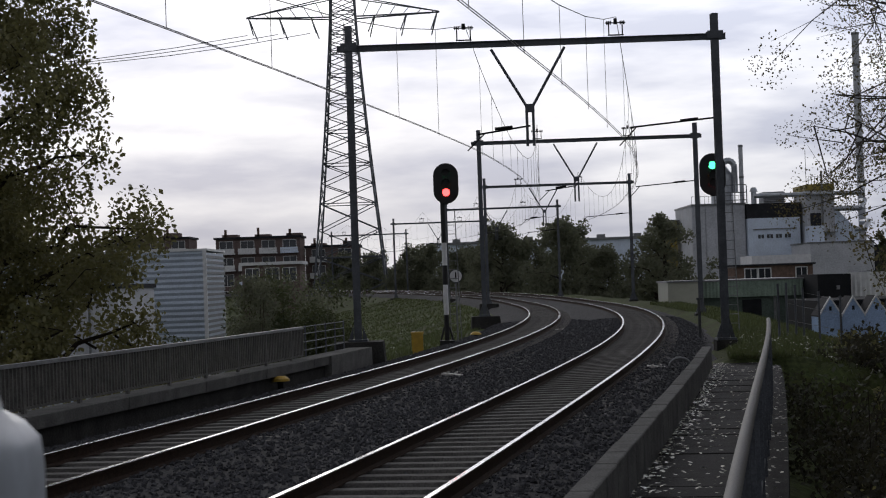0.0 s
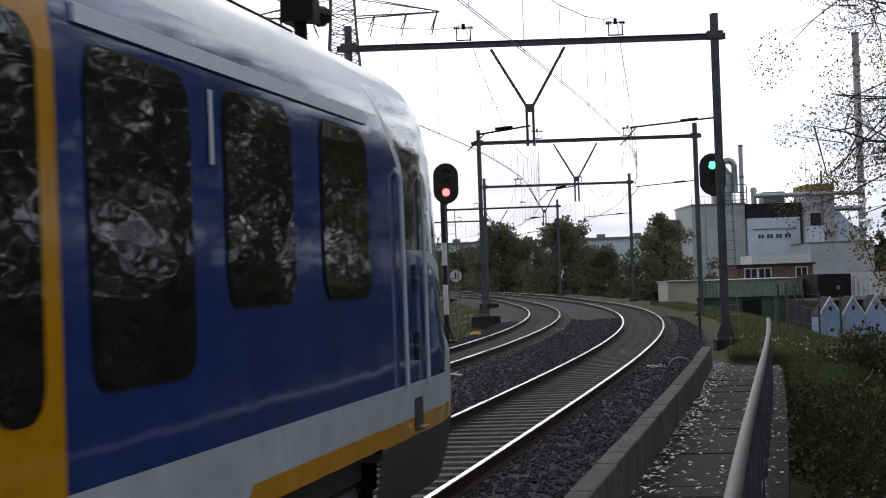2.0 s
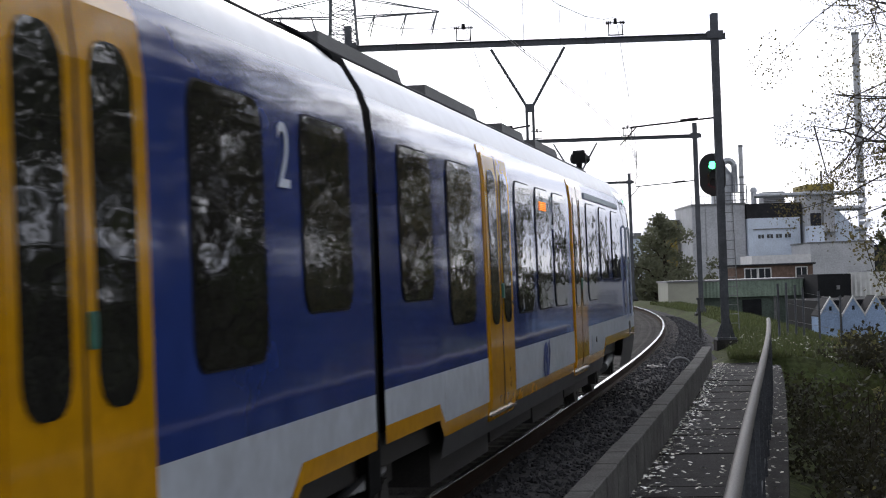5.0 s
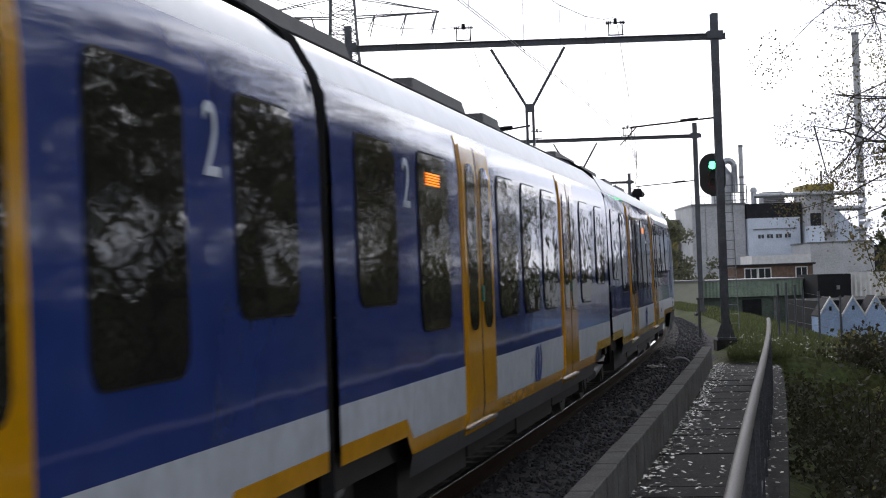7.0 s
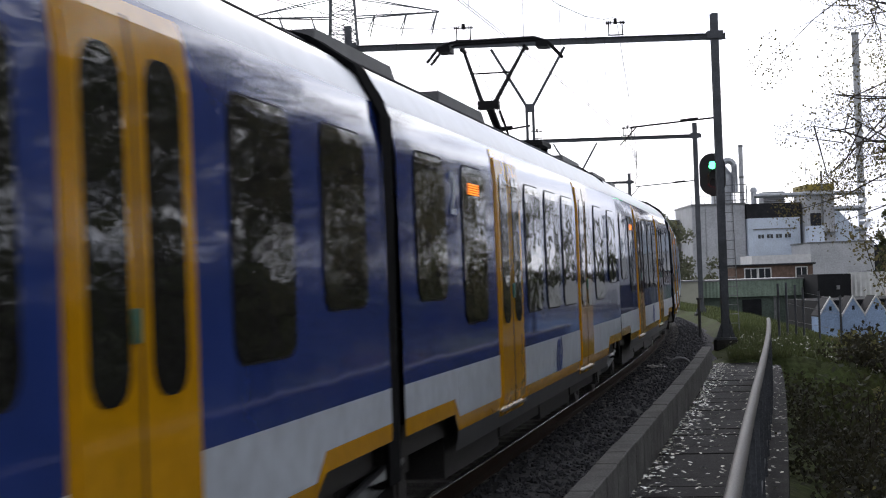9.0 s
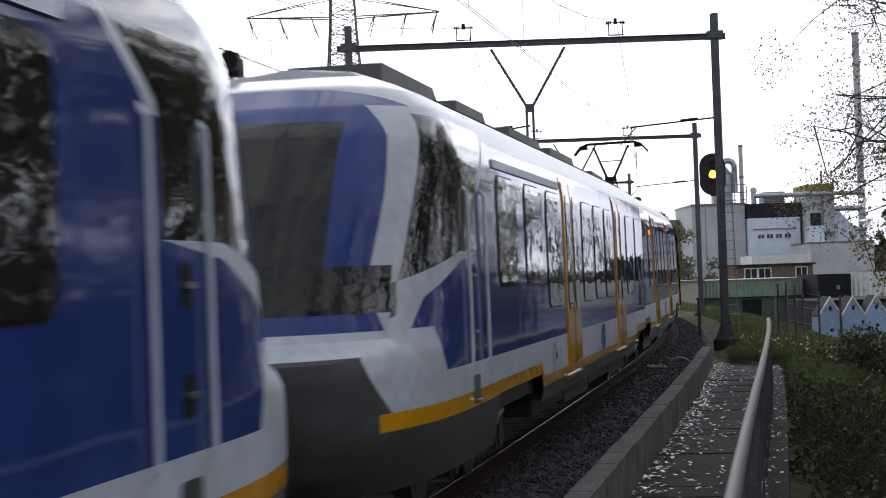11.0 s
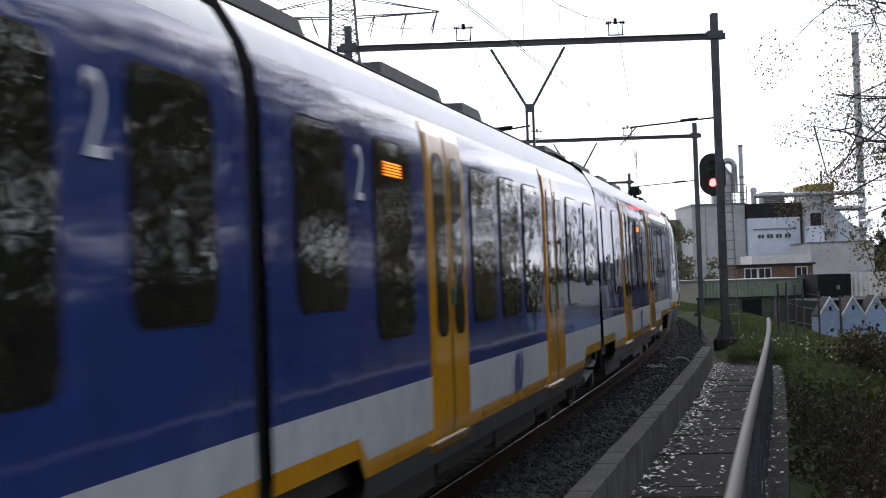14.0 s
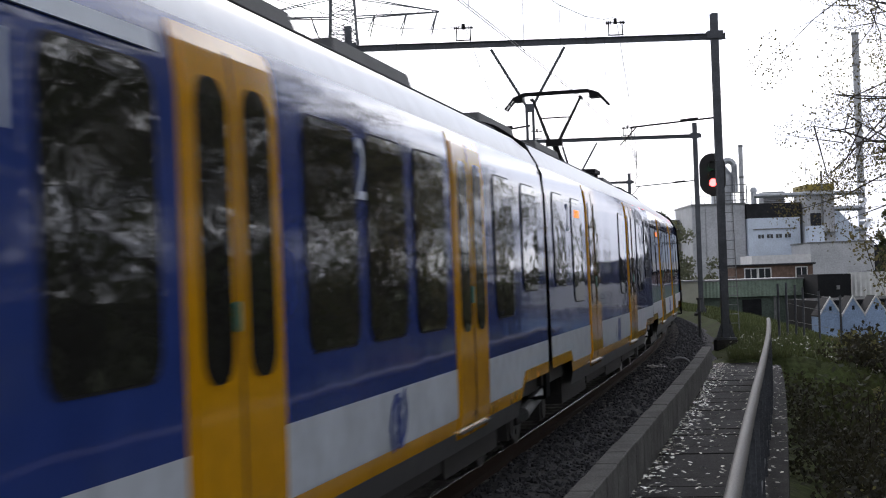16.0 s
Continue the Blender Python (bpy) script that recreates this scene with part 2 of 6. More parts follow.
bm = bmesh.new()
gx, gy = axis(-3500, 3500, -40, 45, 1.0), axis(-600, 4500, -20, 190, 1.2)
rows_ = [[bm.verts.new((x, y, land(x, y))) for x in gx] for y in gy]
for a, b in zip(rows_, rows_[1:]):
    for i in range(len(gx) - 1):
        bm.faces.new((a[i], a[i + 1], b[i + 1], b[i]))
ground = tagged(part("ground", bm, M_GRASS, smooth=True), "rough green and brown grass falling away from the railway", "ground", kind="structure")

# ---- the track bed ----
bm = bmesh.new()
sweep(bm, [(-GAP - 2.9, -.62), (-GAP - 2.2, -.27), (-GAP - 1.35, -.17), (-GAP - .9, -.16), (-GAP - .66, -.235), (-GAP + .66, -.235), (-GAP + .9, -.16), (-GAP + 1.35, -.16), (-GAP / 2, -.22), (-1.35, -.16), (-.9, -.16), (-.66, -.235), (.66, -.235), (.9, -.16), (1.35, -.15), (1.9, -.22), (2.75, -.55)], -60, 330, 1.5, closed=False, canted=.5)
ballast = tagged(part("ballast", bm, M_BALLAST, smooth=True), "bed of dark grey crushed stone under both tracks", "ballast", kind="structure")

RAIL = [(-.075, -.172), (.075, -.172), (.07, -.155), (.012, -.135), (.012, -.04), (.036, -.03), (.036, -.004), (.028, 0), (-.028, 0), (-.036, -.004), (-.036, -.03), (-.012, -.04), (-.012, -.135), (-.07, -.155)]


def rail(off, outer):
    thing = empty("rail", label="long steel rail, rusty sides and a polished head", category="rail", group="rails", kind="structure")
    b1 = bmesh.new()
    sweep(b1, [q for q in RAIL if q[1] < -.002], -60, 330, 2.0, off, 0, outer)
    part("rail_body", b1, M_RAILSIDE, thing)
    b2 = bmesh.new()
    sweep(b2, [(-.031, -.003), (.031, -.003), (.029, .002), (-.029, .002)], -60, 330, 2.0, off, 0, outer)
    part("rail_head", b2, M_RAILTOP, thing, "shiny worn running surface")


for o_, k_ in ((-.751, 0), (.751, 1), (-GAP - .751, 0), (-GAP + .751, 1)):
    rail(o_, k_)


# ---- the train ----
PROFILE = [(.45, 1.36), (.77, 1.42), (.90, 1.437), (1.05, 1.44), (1.27, 1.44), (2.0, 1.44), (2.85, 1.435), (3.08, 1.41), (3.22, 1.37), (3.38, 1.28), (3.52, 1.12), (3.62, .9), (3.75, .55), (3.80, .0)]


def width_at(z):
    return float(np.interp(z, [q[0] for q in PROFILE], [q[1] for q in PROFILE]))


def zs_between(z0, z1):
    return [z0] + [q[0] for q in PROFILE if z0 + .01 < q[0] < z1 - .01] + [z1]


def band(bm, y0, y1, z0, z1, side=1, z0b=None, z1b=None):
    """A strip of the car's skin on one side, from y0 to y1 and z0 to z1 (z0b, z1b: the same at y1)."""
    z0b, z1b = (z0 if z0b is None else z0b), (z1 if z1b is None else z1b)
    base = zs_between(z0, z1)
    va = [bm.verts.new((side * width_at(z), y0, z)) for z in base]
    vb = [bm.verts.new((side * width_at(z0b + (z - z0) * (z1b - z0b) / (z1 - z0)), y1, z0b + (z - z0) * (z1b - z0b) / (z1 - z0))) for z in base]
    for i in range(len(base) - 1):
        q = (va[i], vb[i], vb[i + 1], va[i + 1])
        bm.faces.new(q if side > 0 else q[::-1])


def both(fn):
    b = bmesh.new()
    for s in (1, -1):
        fn(b, s)
    return b


def rounded(bm, y0, y1, z0, z1, x0, x1, r, side=1, n=4):
    """A flush plate that follows the car's side, with round corners, from depth x0 to x1."""
    r = min(r, (z1 - z0) / 2 - .0005, (y1 - y0) / 2 - .0005)
    lv = {round(z0 + r - r * math.cos(math.pi / 2 * i / n), 5) for i in range(n + 1)}
    lv |= {round(z1 - r + r * math.cos(math.pi / 2 * i / n), 5) for i in range(n + 1)}
    lv |= {q[0] for q in PROFILE if z0 + r + .02 < q[0] < z1 - r - .02}
    rows = []
    for z in sorted(lv):
        e = max(0, z0 + r - z, z - (z1 - r))
        c = r - math.sqrt(max(0, r * r - e * e))
        rows.append([bm.verts.new((side * (x + width_at(z) - 1.44), y, z)) for x, y in ((x0, y0 + c), (x1, y0 + c), (x1, y1 - c), (x0, y1 - c))])
    for p_, q_ in zip(rows, rows[1:]):
        for i in range(3):
            f = (p_[i], p_[i + 1], q_[i + 1], q_[i])
            bm.faces.new(f if side > 0 else f[::-1])
    bm.faces.new(rows[0] if side < 0 else rows[0][::-1])
    bm.faces.new(rows[-1] if side > 0 else rows[-1][::-1])


def car_windows(car, wins):
    for y, w, z0, z1 in wins:
        for s in (1, -1):
            b = bmesh.new()
            rounded(b, y - w / 2 - .014, y + w / 2 + .014, z0 - .014, z1 + .014, 1.40, 1.446, .15, s)
            fr = part("window_frame", b, M_BLACK, car, "black rubber window surround")
            b = bmesh.new()
            rounded(b, y - w / 2, y + w / 2, z0, z1, 1.43, 1.452, .14, s)
            part("window_pane", b, M_GLASS, fr, "dark tinted glass")


def car_doors(car, ys):
    for y in ys:
        for s in (1, -1):
            b = bmesh.new()
            rounded(b, y - .75, y + .75, .70, 3.17, 1.38, 1.448, .06, s)
            surround = part("door_frame", b, M_YEL, car, "yellow door surround")
            b = bmesh.new()
            rounded(b, y - .70, y + .70, .742, .758, 1.40, 1.476, .007, s)
            part("door_step", b, M_STEEL, surround, "bright metal step")
            for d in (-1, 1):
                b = bmesh.new()
                c = y + d * .345
                rounded(b, c - .335, c + .335, .80, 3.10, 1.40, 1.458, .03, s)
                leaf = part("door_leaf", b, M_YEL, car, "yellow sliding door leaf")
                b = bmesh.new()
                rounded(b, c - .212, c + .212, 1.55, 2.95, 1.42, 1.466, .15, s)
                part("door_pane", b, M_GLASS, leaf, "narrow tall dark pane")
            b = bmesh.new()
            rounded(b, y - .012, y + .012, .80, 3.10, 1.40, 1.462, .008, s)
            part("door_seal", b, M_BLACK, surround, "dark rubber seal")
            b = bmesh.new()
            rounded(b, y + .04, y + .10, 1.78, 1.92, 1.42, 1.475, .02, s)
            part("door_button", b, M_GREENISH, surround, "green door button")


M_GREENISH = mat("green_button", (.02, .16, .12), .4)
M_PALE = mat("pale_blue_grey_marking", (.62, .68, .78), .45, 0, .1)
M_DISPLAY = mat("amber_display", (1.0, .22, .01), .5, emit=.75)
M_TEXTBLUE = mat("blue_marking", (.03, .06, .25), .4, 0, .1)


def logo(car, y, side):
    """The operator's mark, drawn as plain bent bars."""
    b = bmesh.new()
    x = side * 1.452
    line = [(-.17, .88), (-.25, 1.0), (-.17, 1.14), (-.07, 1.21), (.03, 1.21), (.03, 1.12)]
    tail = [(.03, 1.15), (-.06, 1.04)]
    for k in (1, -1):
        for run in (line, tail):
            for (a0, z0), (a1, z1) in zip(run, run[1:]):
                n_ = Vector((z0 - z1, a1 - a0)).normalized() * .033
                c_ = [(a0 - n_.x, z0 - n_.y), (a1 - n_.x, z1 - n_.y), (a1 + n_.x, z1 + n_.y), (a0 + n_.x, z0 + n_.y)]
                b.faces.new([b.verts.new((x, y + a * k * side, 1.06 + (z - 1.06) * k)) for a, z in c_])
    bmesh.ops.recalc_face_normals(b, faces=b.faces)
    bmesh.ops.solidify(b, geom=b.faces[:], thickness=.004)
    part("logo_mark", b, M_TEXTBLUE, car, "blue operator mark of bent bars")


def numeral(car, text, y, z, size, side):
    cu = bpy.data.curves.new("numeral", 'FONT')
    cu.body, cu.size, cu.extrude, cu.align_x = text, size, .002, 'CENTER'
    tmp = bpy.data.objects.new("numeral", cu)
    scene.collection.objects.link(tmp)
    me = bpy.data.meshes.new_from_object(tmp.evaluated_get(bpy.context.evaluated_depsgraph_get()))
    bpy.data.objects.remove(tmp)
    me.transform(Matrix.Translation((side * 1.446, y, z)) @ Euler((radians(90), 0, radians(90 * side))).to_matrix().to_4x4())
    me.materials.clear()
    me.materials.append(M_PALE)
    ob = new("class_numeral", me)
    ob.parent = car
    tagged(ob, "pale class number")


def display(car, y, z, side=1):
    b = bmesh.new()
    for i in range(5):
        bx(b, side * 1.4535, side * 1.456, y - .29, y + .20, z - .05 + i * .02, z - .05 + i * .02 + .011) if side > 0 else None
    if len(b.verts):
        part("destination_display", b, M_DISPLAY, car, "glowing amber destination display")
    else:
        b.free()


def shell(car, y0, y1, bogies):
    """Skin bands of a car between y0 and y1; bogies: stretches where the low band rises over the wheels."""
    cuts = sorted({y0, y1, *[v for a, b_ in bogies for v in (a - .22, a, b_, b_ + .22) if y0 < v < y1]})
    def high(y):
        return any(a - .01 <= y <= b_ + .01 for a, b_ in bogies)
    def strips(z_lo, z_hi, k_lo, k_hi):
        def fn(b, s):
            for a, c in zip(cuts, cuts[1:]):
                la, lc = (k_lo if high(a) else z_lo), (k_lo if high(c) else z_lo)
                ha, hc = (k_hi if high(a) else z_hi), (k_hi if high(c) else z_hi)
                band(b, a, c, la, ha, s, lc, hc)
        return fn
    def weld(fn, side):
        b = bmesh.new()
        fn(b, side)
        bmesh.ops.remove_doubles(b, verts=b.verts, dist=.0005)
        return b
    for side in (1, -1):
        part("lower_panel", weld(strips(.88, 1.27, 1.035, 1.27), side), M_WHITE, car, "light grey lower panel")
        part("yellow_band", weld(strips(.765, .88, .915, 1.035), side), M_YEL, car, "yellow band that rises over the wheels")
        for a, c in zip(cuts, cuts[1:]):
            if not (high(a) or high(c)):
                part("skirt", weld(lambda b, s_: band(b, a, c, .60, .765, s_), side), M_SKIRT, car, "dark grey skirt")
        ys = np.linspace(y0, y1, 7)
        part("side_panel", weld(lambda b, s_: [band(b, a, c, 1.27, 3.2, s_) for a, c in zip(ys, ys[1:])], side), M_BLUE, car, "deep blue glossy side", smooth=True)
    b = bmesh.new()
    for side in (1, -1):
        band(b, y0, y1, 3.2, 3.80, side)
    bmesh.ops.remove_doubles(b, verts=b.verts, dist=.0005)
    part("roof", b, M_ROOF, car, "silver white roof", smooth=True)
    b = bmesh.new()
    for s in (1, -1):
        rod(b, (s * .93, y0, 3.63), (s * .93, y1, 3.63), .012, 6)
    part("roof_seam", b, M_BLACK, car, "dark seam along the roof edge")
    b = bmesh.new()
    bx(b, -1.3, 1.3, y0 + .02, y1 - .02, .72, .95)
    part("underframe", b, M_BOGIE, car)
    free = [c for c in zip(cuts, cuts[1:]) if not (high(c[0]) or high(c[1]))]
    lo, hi = min(c[0] for c in free), max(c[1] for c in free)
    n = max(2, int((hi - lo) / 2.6))
    # added dark boxes: fill the shade under the floor, cut rail glare
    for i in range(n):
        a = lo + .3 + (hi - lo - .6) * i / n
        b = bmesh.new()
        bx(b, -1.22, 1.22, a + .06, a + (hi - lo - .6) / n - .06, .34 + .07 * (i % 2), .72)
        part("underfloor_shade_box", b, M_BOGIE, car, "added dark box filling the shade under the floor", bevel=.03)


def bellows(car, y):
    """Half-metre folding gangway behind the end at y."""
    b = bmesh.new()
    for i in range(3):
        yy = y - .05 - i * .11
        pro = [(-1.40, .62), (-1.42, 3.1), (-1.25, 3.45), (-.95, 3.66), (-.4, 3.85), (.4, 3.85), (.95, 3.66), (1.25, 3.45), (1.42, 3.1), (1.40, .62)]
        ra = [b.verts.new((u, yy, w)) for u, w in pro]
        rm = [b.verts.new((u * .97, yy - .055, w - .03)) for u, w in pro]
        rb = [b.verts.new((u, yy - .11, w)) for u, w in pro]
        for p_, q_ in ((ra, rm), (rm, rb)):
            for k in range(len(pro)):
                j = (k + 1) % len(pro)
                b.faces.new((p_[k], p_[j], q_[j], q_[k]))
    bmesh.ops.remove_doubles(b, verts=b.verts, dist=.001)
    part("gangway_bellows", b, M_BLACK, car, "black folding gangway between two cars")


def roof_gear(car, items):
    for y0, y1, x0, x1, h in items:
        b = bmesh.new()
        bx(b, x0, x1, y0, y1, 3.70, 3.77 + h)
        for v in b.verts:
            if v.co.z > 3.8:
                v.co.y += (.25 if v.co.y < (y0 + y1) / 2 else -.25) * min(1, (y1 - y0) / 1.5)
                v.co.x *= .9
        part("roof_box", b, M_SKIRT, car, "dark grey equipment box", bevel=.03)


def horn(car, y):
    b = bmesh.new()
    rod(b, (.72, y, 3.6), (.72, y, 3.84), .05, 8)
    bx(b, .60, .84, y - .1, y + .1, 3.84, 4.0)
    rod(b, (.62, y, 4.0), (.82, y, 4.0), .06, 10)
    rod(b, (.62, y + .1, 3.94), (.62, y + .32, 3.94), .05, 10, .1)
    rod(b, (.80, y + .1, 3.92), (.80, y + .28, 3.92), .04, 10, .08)
    part("roof_horn", b, M_BLACK, car, "dark horn and aerial housing")


def pantograph(car, y):
    b = bmesh.new()
    top = 5.42
    bx(b, -.7, .7, y - .5, y + .5, 3.85, 3.92)
    for x in (-.6, .6):
        for yy in (y - .4, y + .4):
            rod(b, (x, yy, 3.7), (x, yy, 3.86), .06)
    base = part("pantograph_base", b, M_BLACK, car, "raised current collector base")
    b = bmesh.new()
    knee = (y - .8, 4.42)
    rod(b, (0, y + .45, 3.95), (0, knee[0], knee[1]), .06)
    rod(b, (.14, y + .25, 3.95), (.14, knee[0] + .1, knee[1] - .08), .02)
    bx(b, -.15, .15, knee[0] - .08, knee[0] + .08, knee[1] - .06, knee[1] + .06)
    for d in (-1, 1):
        rod(b, (d * .1, knee[0], knee[1] + .05), (d * .46, y - .13, top - .09), .035, 8, .025)
        rod(b, (d * .46, y - .29, top - .12), (d * .46, y + .04, top - .12), .03)
        bx(b, d * .72 - .09, d * .72 + .09, y - .3, y + .05, top - .14, top - .05)
    rod(b, (-.3, y - .45, top - .5), (.3, y - .45, top - .5), .014)
    part("pantograph_arm", b, M_BLACK, base, "dark jointed arm")
    b = bmesh.new()
    for yy in (-.28, .02):
        pts = [(-.98, top - .28), (-.8, top - .07), (-.6, top), (.6, top), (.8, top - .07), (.98, top - .28)]
        for p_, q_ in zip(pts, pts[1:]):
            rod(b, (p_[0], y + yy, p_[1]), (q_[0], y + yy, q_[1]), .025)
    part("pantograph_head", b, M_BLACK, base, "dark collector bow with drooping horns")


WHEELSETS = []


def bogie(n):
    """A two-axle bogie, its origin on the track under its centre."""
    thing = empty("bogie", label="grimy dark steel bogie with two axles under the train", category="bogie", group="bogies of the train")
    b = bmesh.new()
    for s in (1, -1):
        bx(b, s * 1.0 - .09, s * 1.0 + .09, -1.75, 1.75, .50, .68)
        bx(b, s * 1.0 - .1, s * 1.0 + .1, -.5, .5, .36, .62)
    bx(b, -1.0, 1.0, -.35, .35, .45, .72)
    part("bogie_frame", b, M_BOGIE, thing, bevel=.02)
    for yy in (-1.2, 1.2):
        b = bmesh.new()
        rod(b, (-.7, 0, 0), (.7, 0, 0), .08, 10)
        axle = part("wheelset", b, M_STEEL, thing, "steel axle with two wheels")
        axle.location = (0, yy, .42)
        WHEELSETS.append((axle, yy, n))
        for s in (1, -1):
            b = bmesh.new()
            rod(b, (s * .69, 0, 0), (s * .82, 0, 0), .42, 24)
            rod(b, (s * .66, 0, 0), (s * .69, 0, 0), .445, 24)
            rod(b, (s * .82, 0, 0), (s * .86, 0, 0), .16, 14)
            for k in range(4):
                w = k * math.pi / 2
                rod(b, (s * .82, .28 * math.cos(w), .28 * math.sin(w)), (s * .835, .28 * math.cos(w), .28 * math.sin(w)), .035, 8)
            part("wheel", b, M_STEEL, axle, "solid steel wheel with a worn tread")
            b = bmesh.new()
            rod(b, (s * .88, yy, .42), (s * 1.16, yy, .42), .14, 12)
            bx(b, s * 1.02 - .12, s * 1.02 + .12, yy - .2, yy + .2, .28, .56)
            part("axle_box", b, M_BOGIE, thing)
            b = bmesh.new()
            rod(b, (s * 1.0, yy * .72, .42), (s * 1.0, yy * .72, .62), .1, 10)
            part("spring", b, M_BLACK, thing)
    for s in (1, -1):
        b = bmesh.new()
        rod(b, (s * 1.2, -.75, .50), (s * 1.2, .45, .62), .075, 12)
        rod(b, (s * 1.2, .45, .62), (s * 1.2, .95, .67), .04, 10)
        part("damper", b, M_GALV, thing, "bright metal yaw damper")
    return thing


# nose shape: how far the front lies behind the tip, by height
NOSE = [(.45, .35), (.62, .12), (.9, .0), (1.3, .0), (1.42, .05), (1.5, .25), (1.56, .52), (1.75, .68), (2.1, .82), (2.6, 1.12), (3.1, 1.52), (3.35, 1.85), (3.55, 2.25), (3.68, 2.75), (3.71, 3.0)]
CAB = 4.6


def poly_in(pt, poly):
    inside, n = False, len(poly)
    for i in range(n):
        (a, b_), (c, d) = poly[i], poly[(i + 1) % n]
        if (b_ > pt[1]) != (d > pt[1]) and pt[0] < (c - a) * (pt[1] - b_) / (d - b_) + a:
            inside = not inside
    return inside


def cab(car, tip):
    """The driver's end; tip: y of the foremost point. Skin cut along its colour lines into parts."""
    b = bmesh.new()
    levels = sorted({1.45, 1.62, 3.22, *[q[0] for q in PROFILE], *[q[0] for q in NOSE], 1.03, .9, .7, 1.8, 2.3, 2.45, 2.75, 2.95, 3.6, 3.66})
    grid = []
    for z in levels:
        w = width_at(z)
        uf = float(np.interp(z, [q[0] for q in NOSE], [q[1] for q in NOSE]))
        ring = []
        start = 3.1
        for u in np.linspace(CAB, start, 4)[:-1]:
            ring.append((w, u))
        nexp = 2.5
        for i in range(17):
            a = i / 16 * math.pi / 2
            ring.append((w * max(0, math.cos(a)) ** (2 / nexp), start - (start - uf) * max(0, math.sin(a)) ** (2 / nexp)))
        full = ring + [(-x, u) for x, u in ring[-2::-1]]
        grid.append([b.verts.new((x, tip - u, z)) for x, u in full])
    for ra, rb in zip(grid, grid[1:]):
        for i in range(len(ra) - 1):
            try:
                b.faces.new((ra[i], ra[i + 1], rb[i + 1], rb[i]))
            except ValueError:
                pass
    bmesh.ops.remove_doubles(b, verts=b.verts, dist=.0005)
    glass = [(4.45, 3.3), (3.72, 2.78), (3.68, 2.2), (2.84, 2.2), (1.55, 1.98), (2.35, 3.3)]
    trim = [(4.7, 3.40), (3.9, 2.80), (3.80, 2.72), (3.72, 2.72), (3.68, 2.2), (2.84, 2.12), (1.9, 1.85), (1.62, 1.62), (1.30, 1.62), (1.25, 1.98), (2.08, 3.36)]
    blue_front = [(2.25, 1.27), (1.9, 1.85)]
    lines = list(zip(glass, glass[1:] + glass[:1])) + list(zip(trim, trim[1:] + trim[:1])) + [tuple(blue_front), ((2.0, 3.71), (2.588, 3.22)), ((1.18, .9), (1.18, 1.05)), ((2.25, 1.27), (2.04, 1.62))]
    for (u0, z0), (u1, z1) in lines:
        no = Vector((0, (z1 - z0), (u1 - u0)))
        if no.length < 1e-6:
            continue
        bmesh.ops.bisect_plane(b, geom=b.verts[:] + b.edges[:] + b.faces[:], plane_co=(0, tip - u0, z0), plane_no=no.normalized(), dist=1e-5)
    for x in (1, -1):
        bmesh.ops.bisect_plane(b, geom=b.verts[:] + b.edges[:] + b.faces[:], plane_co=(x * 1.08, 0, 1.45), plane_no=Vector((x, 0, .35)).normalized(), dist=1e-5)
    for x in (.78, -.78, .45, -.45, 1.2, -1.2):
        bmesh.ops.bisect_plane(b, geom=b.verts[:] + b.edges[:] + b.faces[:], plane_co=(x, 0, 0), plane_no=(1, 0, 0), dist=1e-5)
    names = {"nose": (M_WHITE, "light grey rounded nose"), "cab_side": (M_BLUE, "deep blue cab side"), "cab_window": (M_GLASS, "dark slanted cab side window"),
             "windscreen": (M_GLASS, "dark curved windscreen"), "cab_roof": (M_ROOF, "silver white cab roof"), "nose_band": (M_YEL, "yellow band round the nose"), "lamp_glass": (M_GLASS, "dark glazed lamp cluster"), "nose_skirt": (M_SKIRT, "dark grey apron under the nose")}
    groups = {k: [] for k in names}
    for f in b.faces:
        c = f.calc_center_median()
        u, z = tip - c.y, c.z
        if z < .90:
            k = "nose_skirt"
        elif z < 1.03 and u > .93:
            k = "nose_band"
        elif z < 1.03:
            k = "nose_skirt"
        elif z < 1.45 and u < 2.0 and abs(c.x) < 1.08 + (1.45 - z) * .35:
            k = "nose_skirt"
        elif z < 1.27:
            k = "nose"
        elif 1.72 < z < 2.12 and .45 < abs(c.x) < 1.2 and u < 1.5:
            k = "lamp_glass"
        elif abs(c.x) < .78 and 1.75 < z < 3.2 and u < 2.4:
            k = "windscreen"
        elif poly_in((u, z), glass):
            k = "cab_window"
        elif poly_in((u, z), trim) or (z < 1.62 and u < 2.25 - (z - 1.27) * .60):
            k = "nose"
        elif z > 3.22 and u > 2.0 + (3.71 - z) * 1.2:
            k = "cab_roof"
        else:
            k = "cab_side"
        groups[k].append([v.co.copy() for v in f.verts])
    b.free()
    split = {}
    for k, fs in groups.items():
        if k in ("cab_window", "cab_side", "nose_band", "lamp_glass"):
            split[k, 1] = [f for f in fs if f[0].x + f[1].x + f[2].x > 0]
            split[k, -1] = [f for f in fs if f[0].x + f[1].x + f[2].x <= 0]
        else:
            split[k, 0] = fs
    for (k, _side), fs in split.items():
        nb = bmesh.new()
        for f in fs:
            try:
                nb.faces.new([nb.verts.new(v) for v in f])
            except ValueError:
                pass
        bmesh.ops.remove_doubles(nb, verts=nb.verts, dist=.0004)
        bmesh.ops.recalc_face_normals(nb, faces=nb.faces)
        part(k, nb, names[k][0], car, names[k][1], smooth=True)
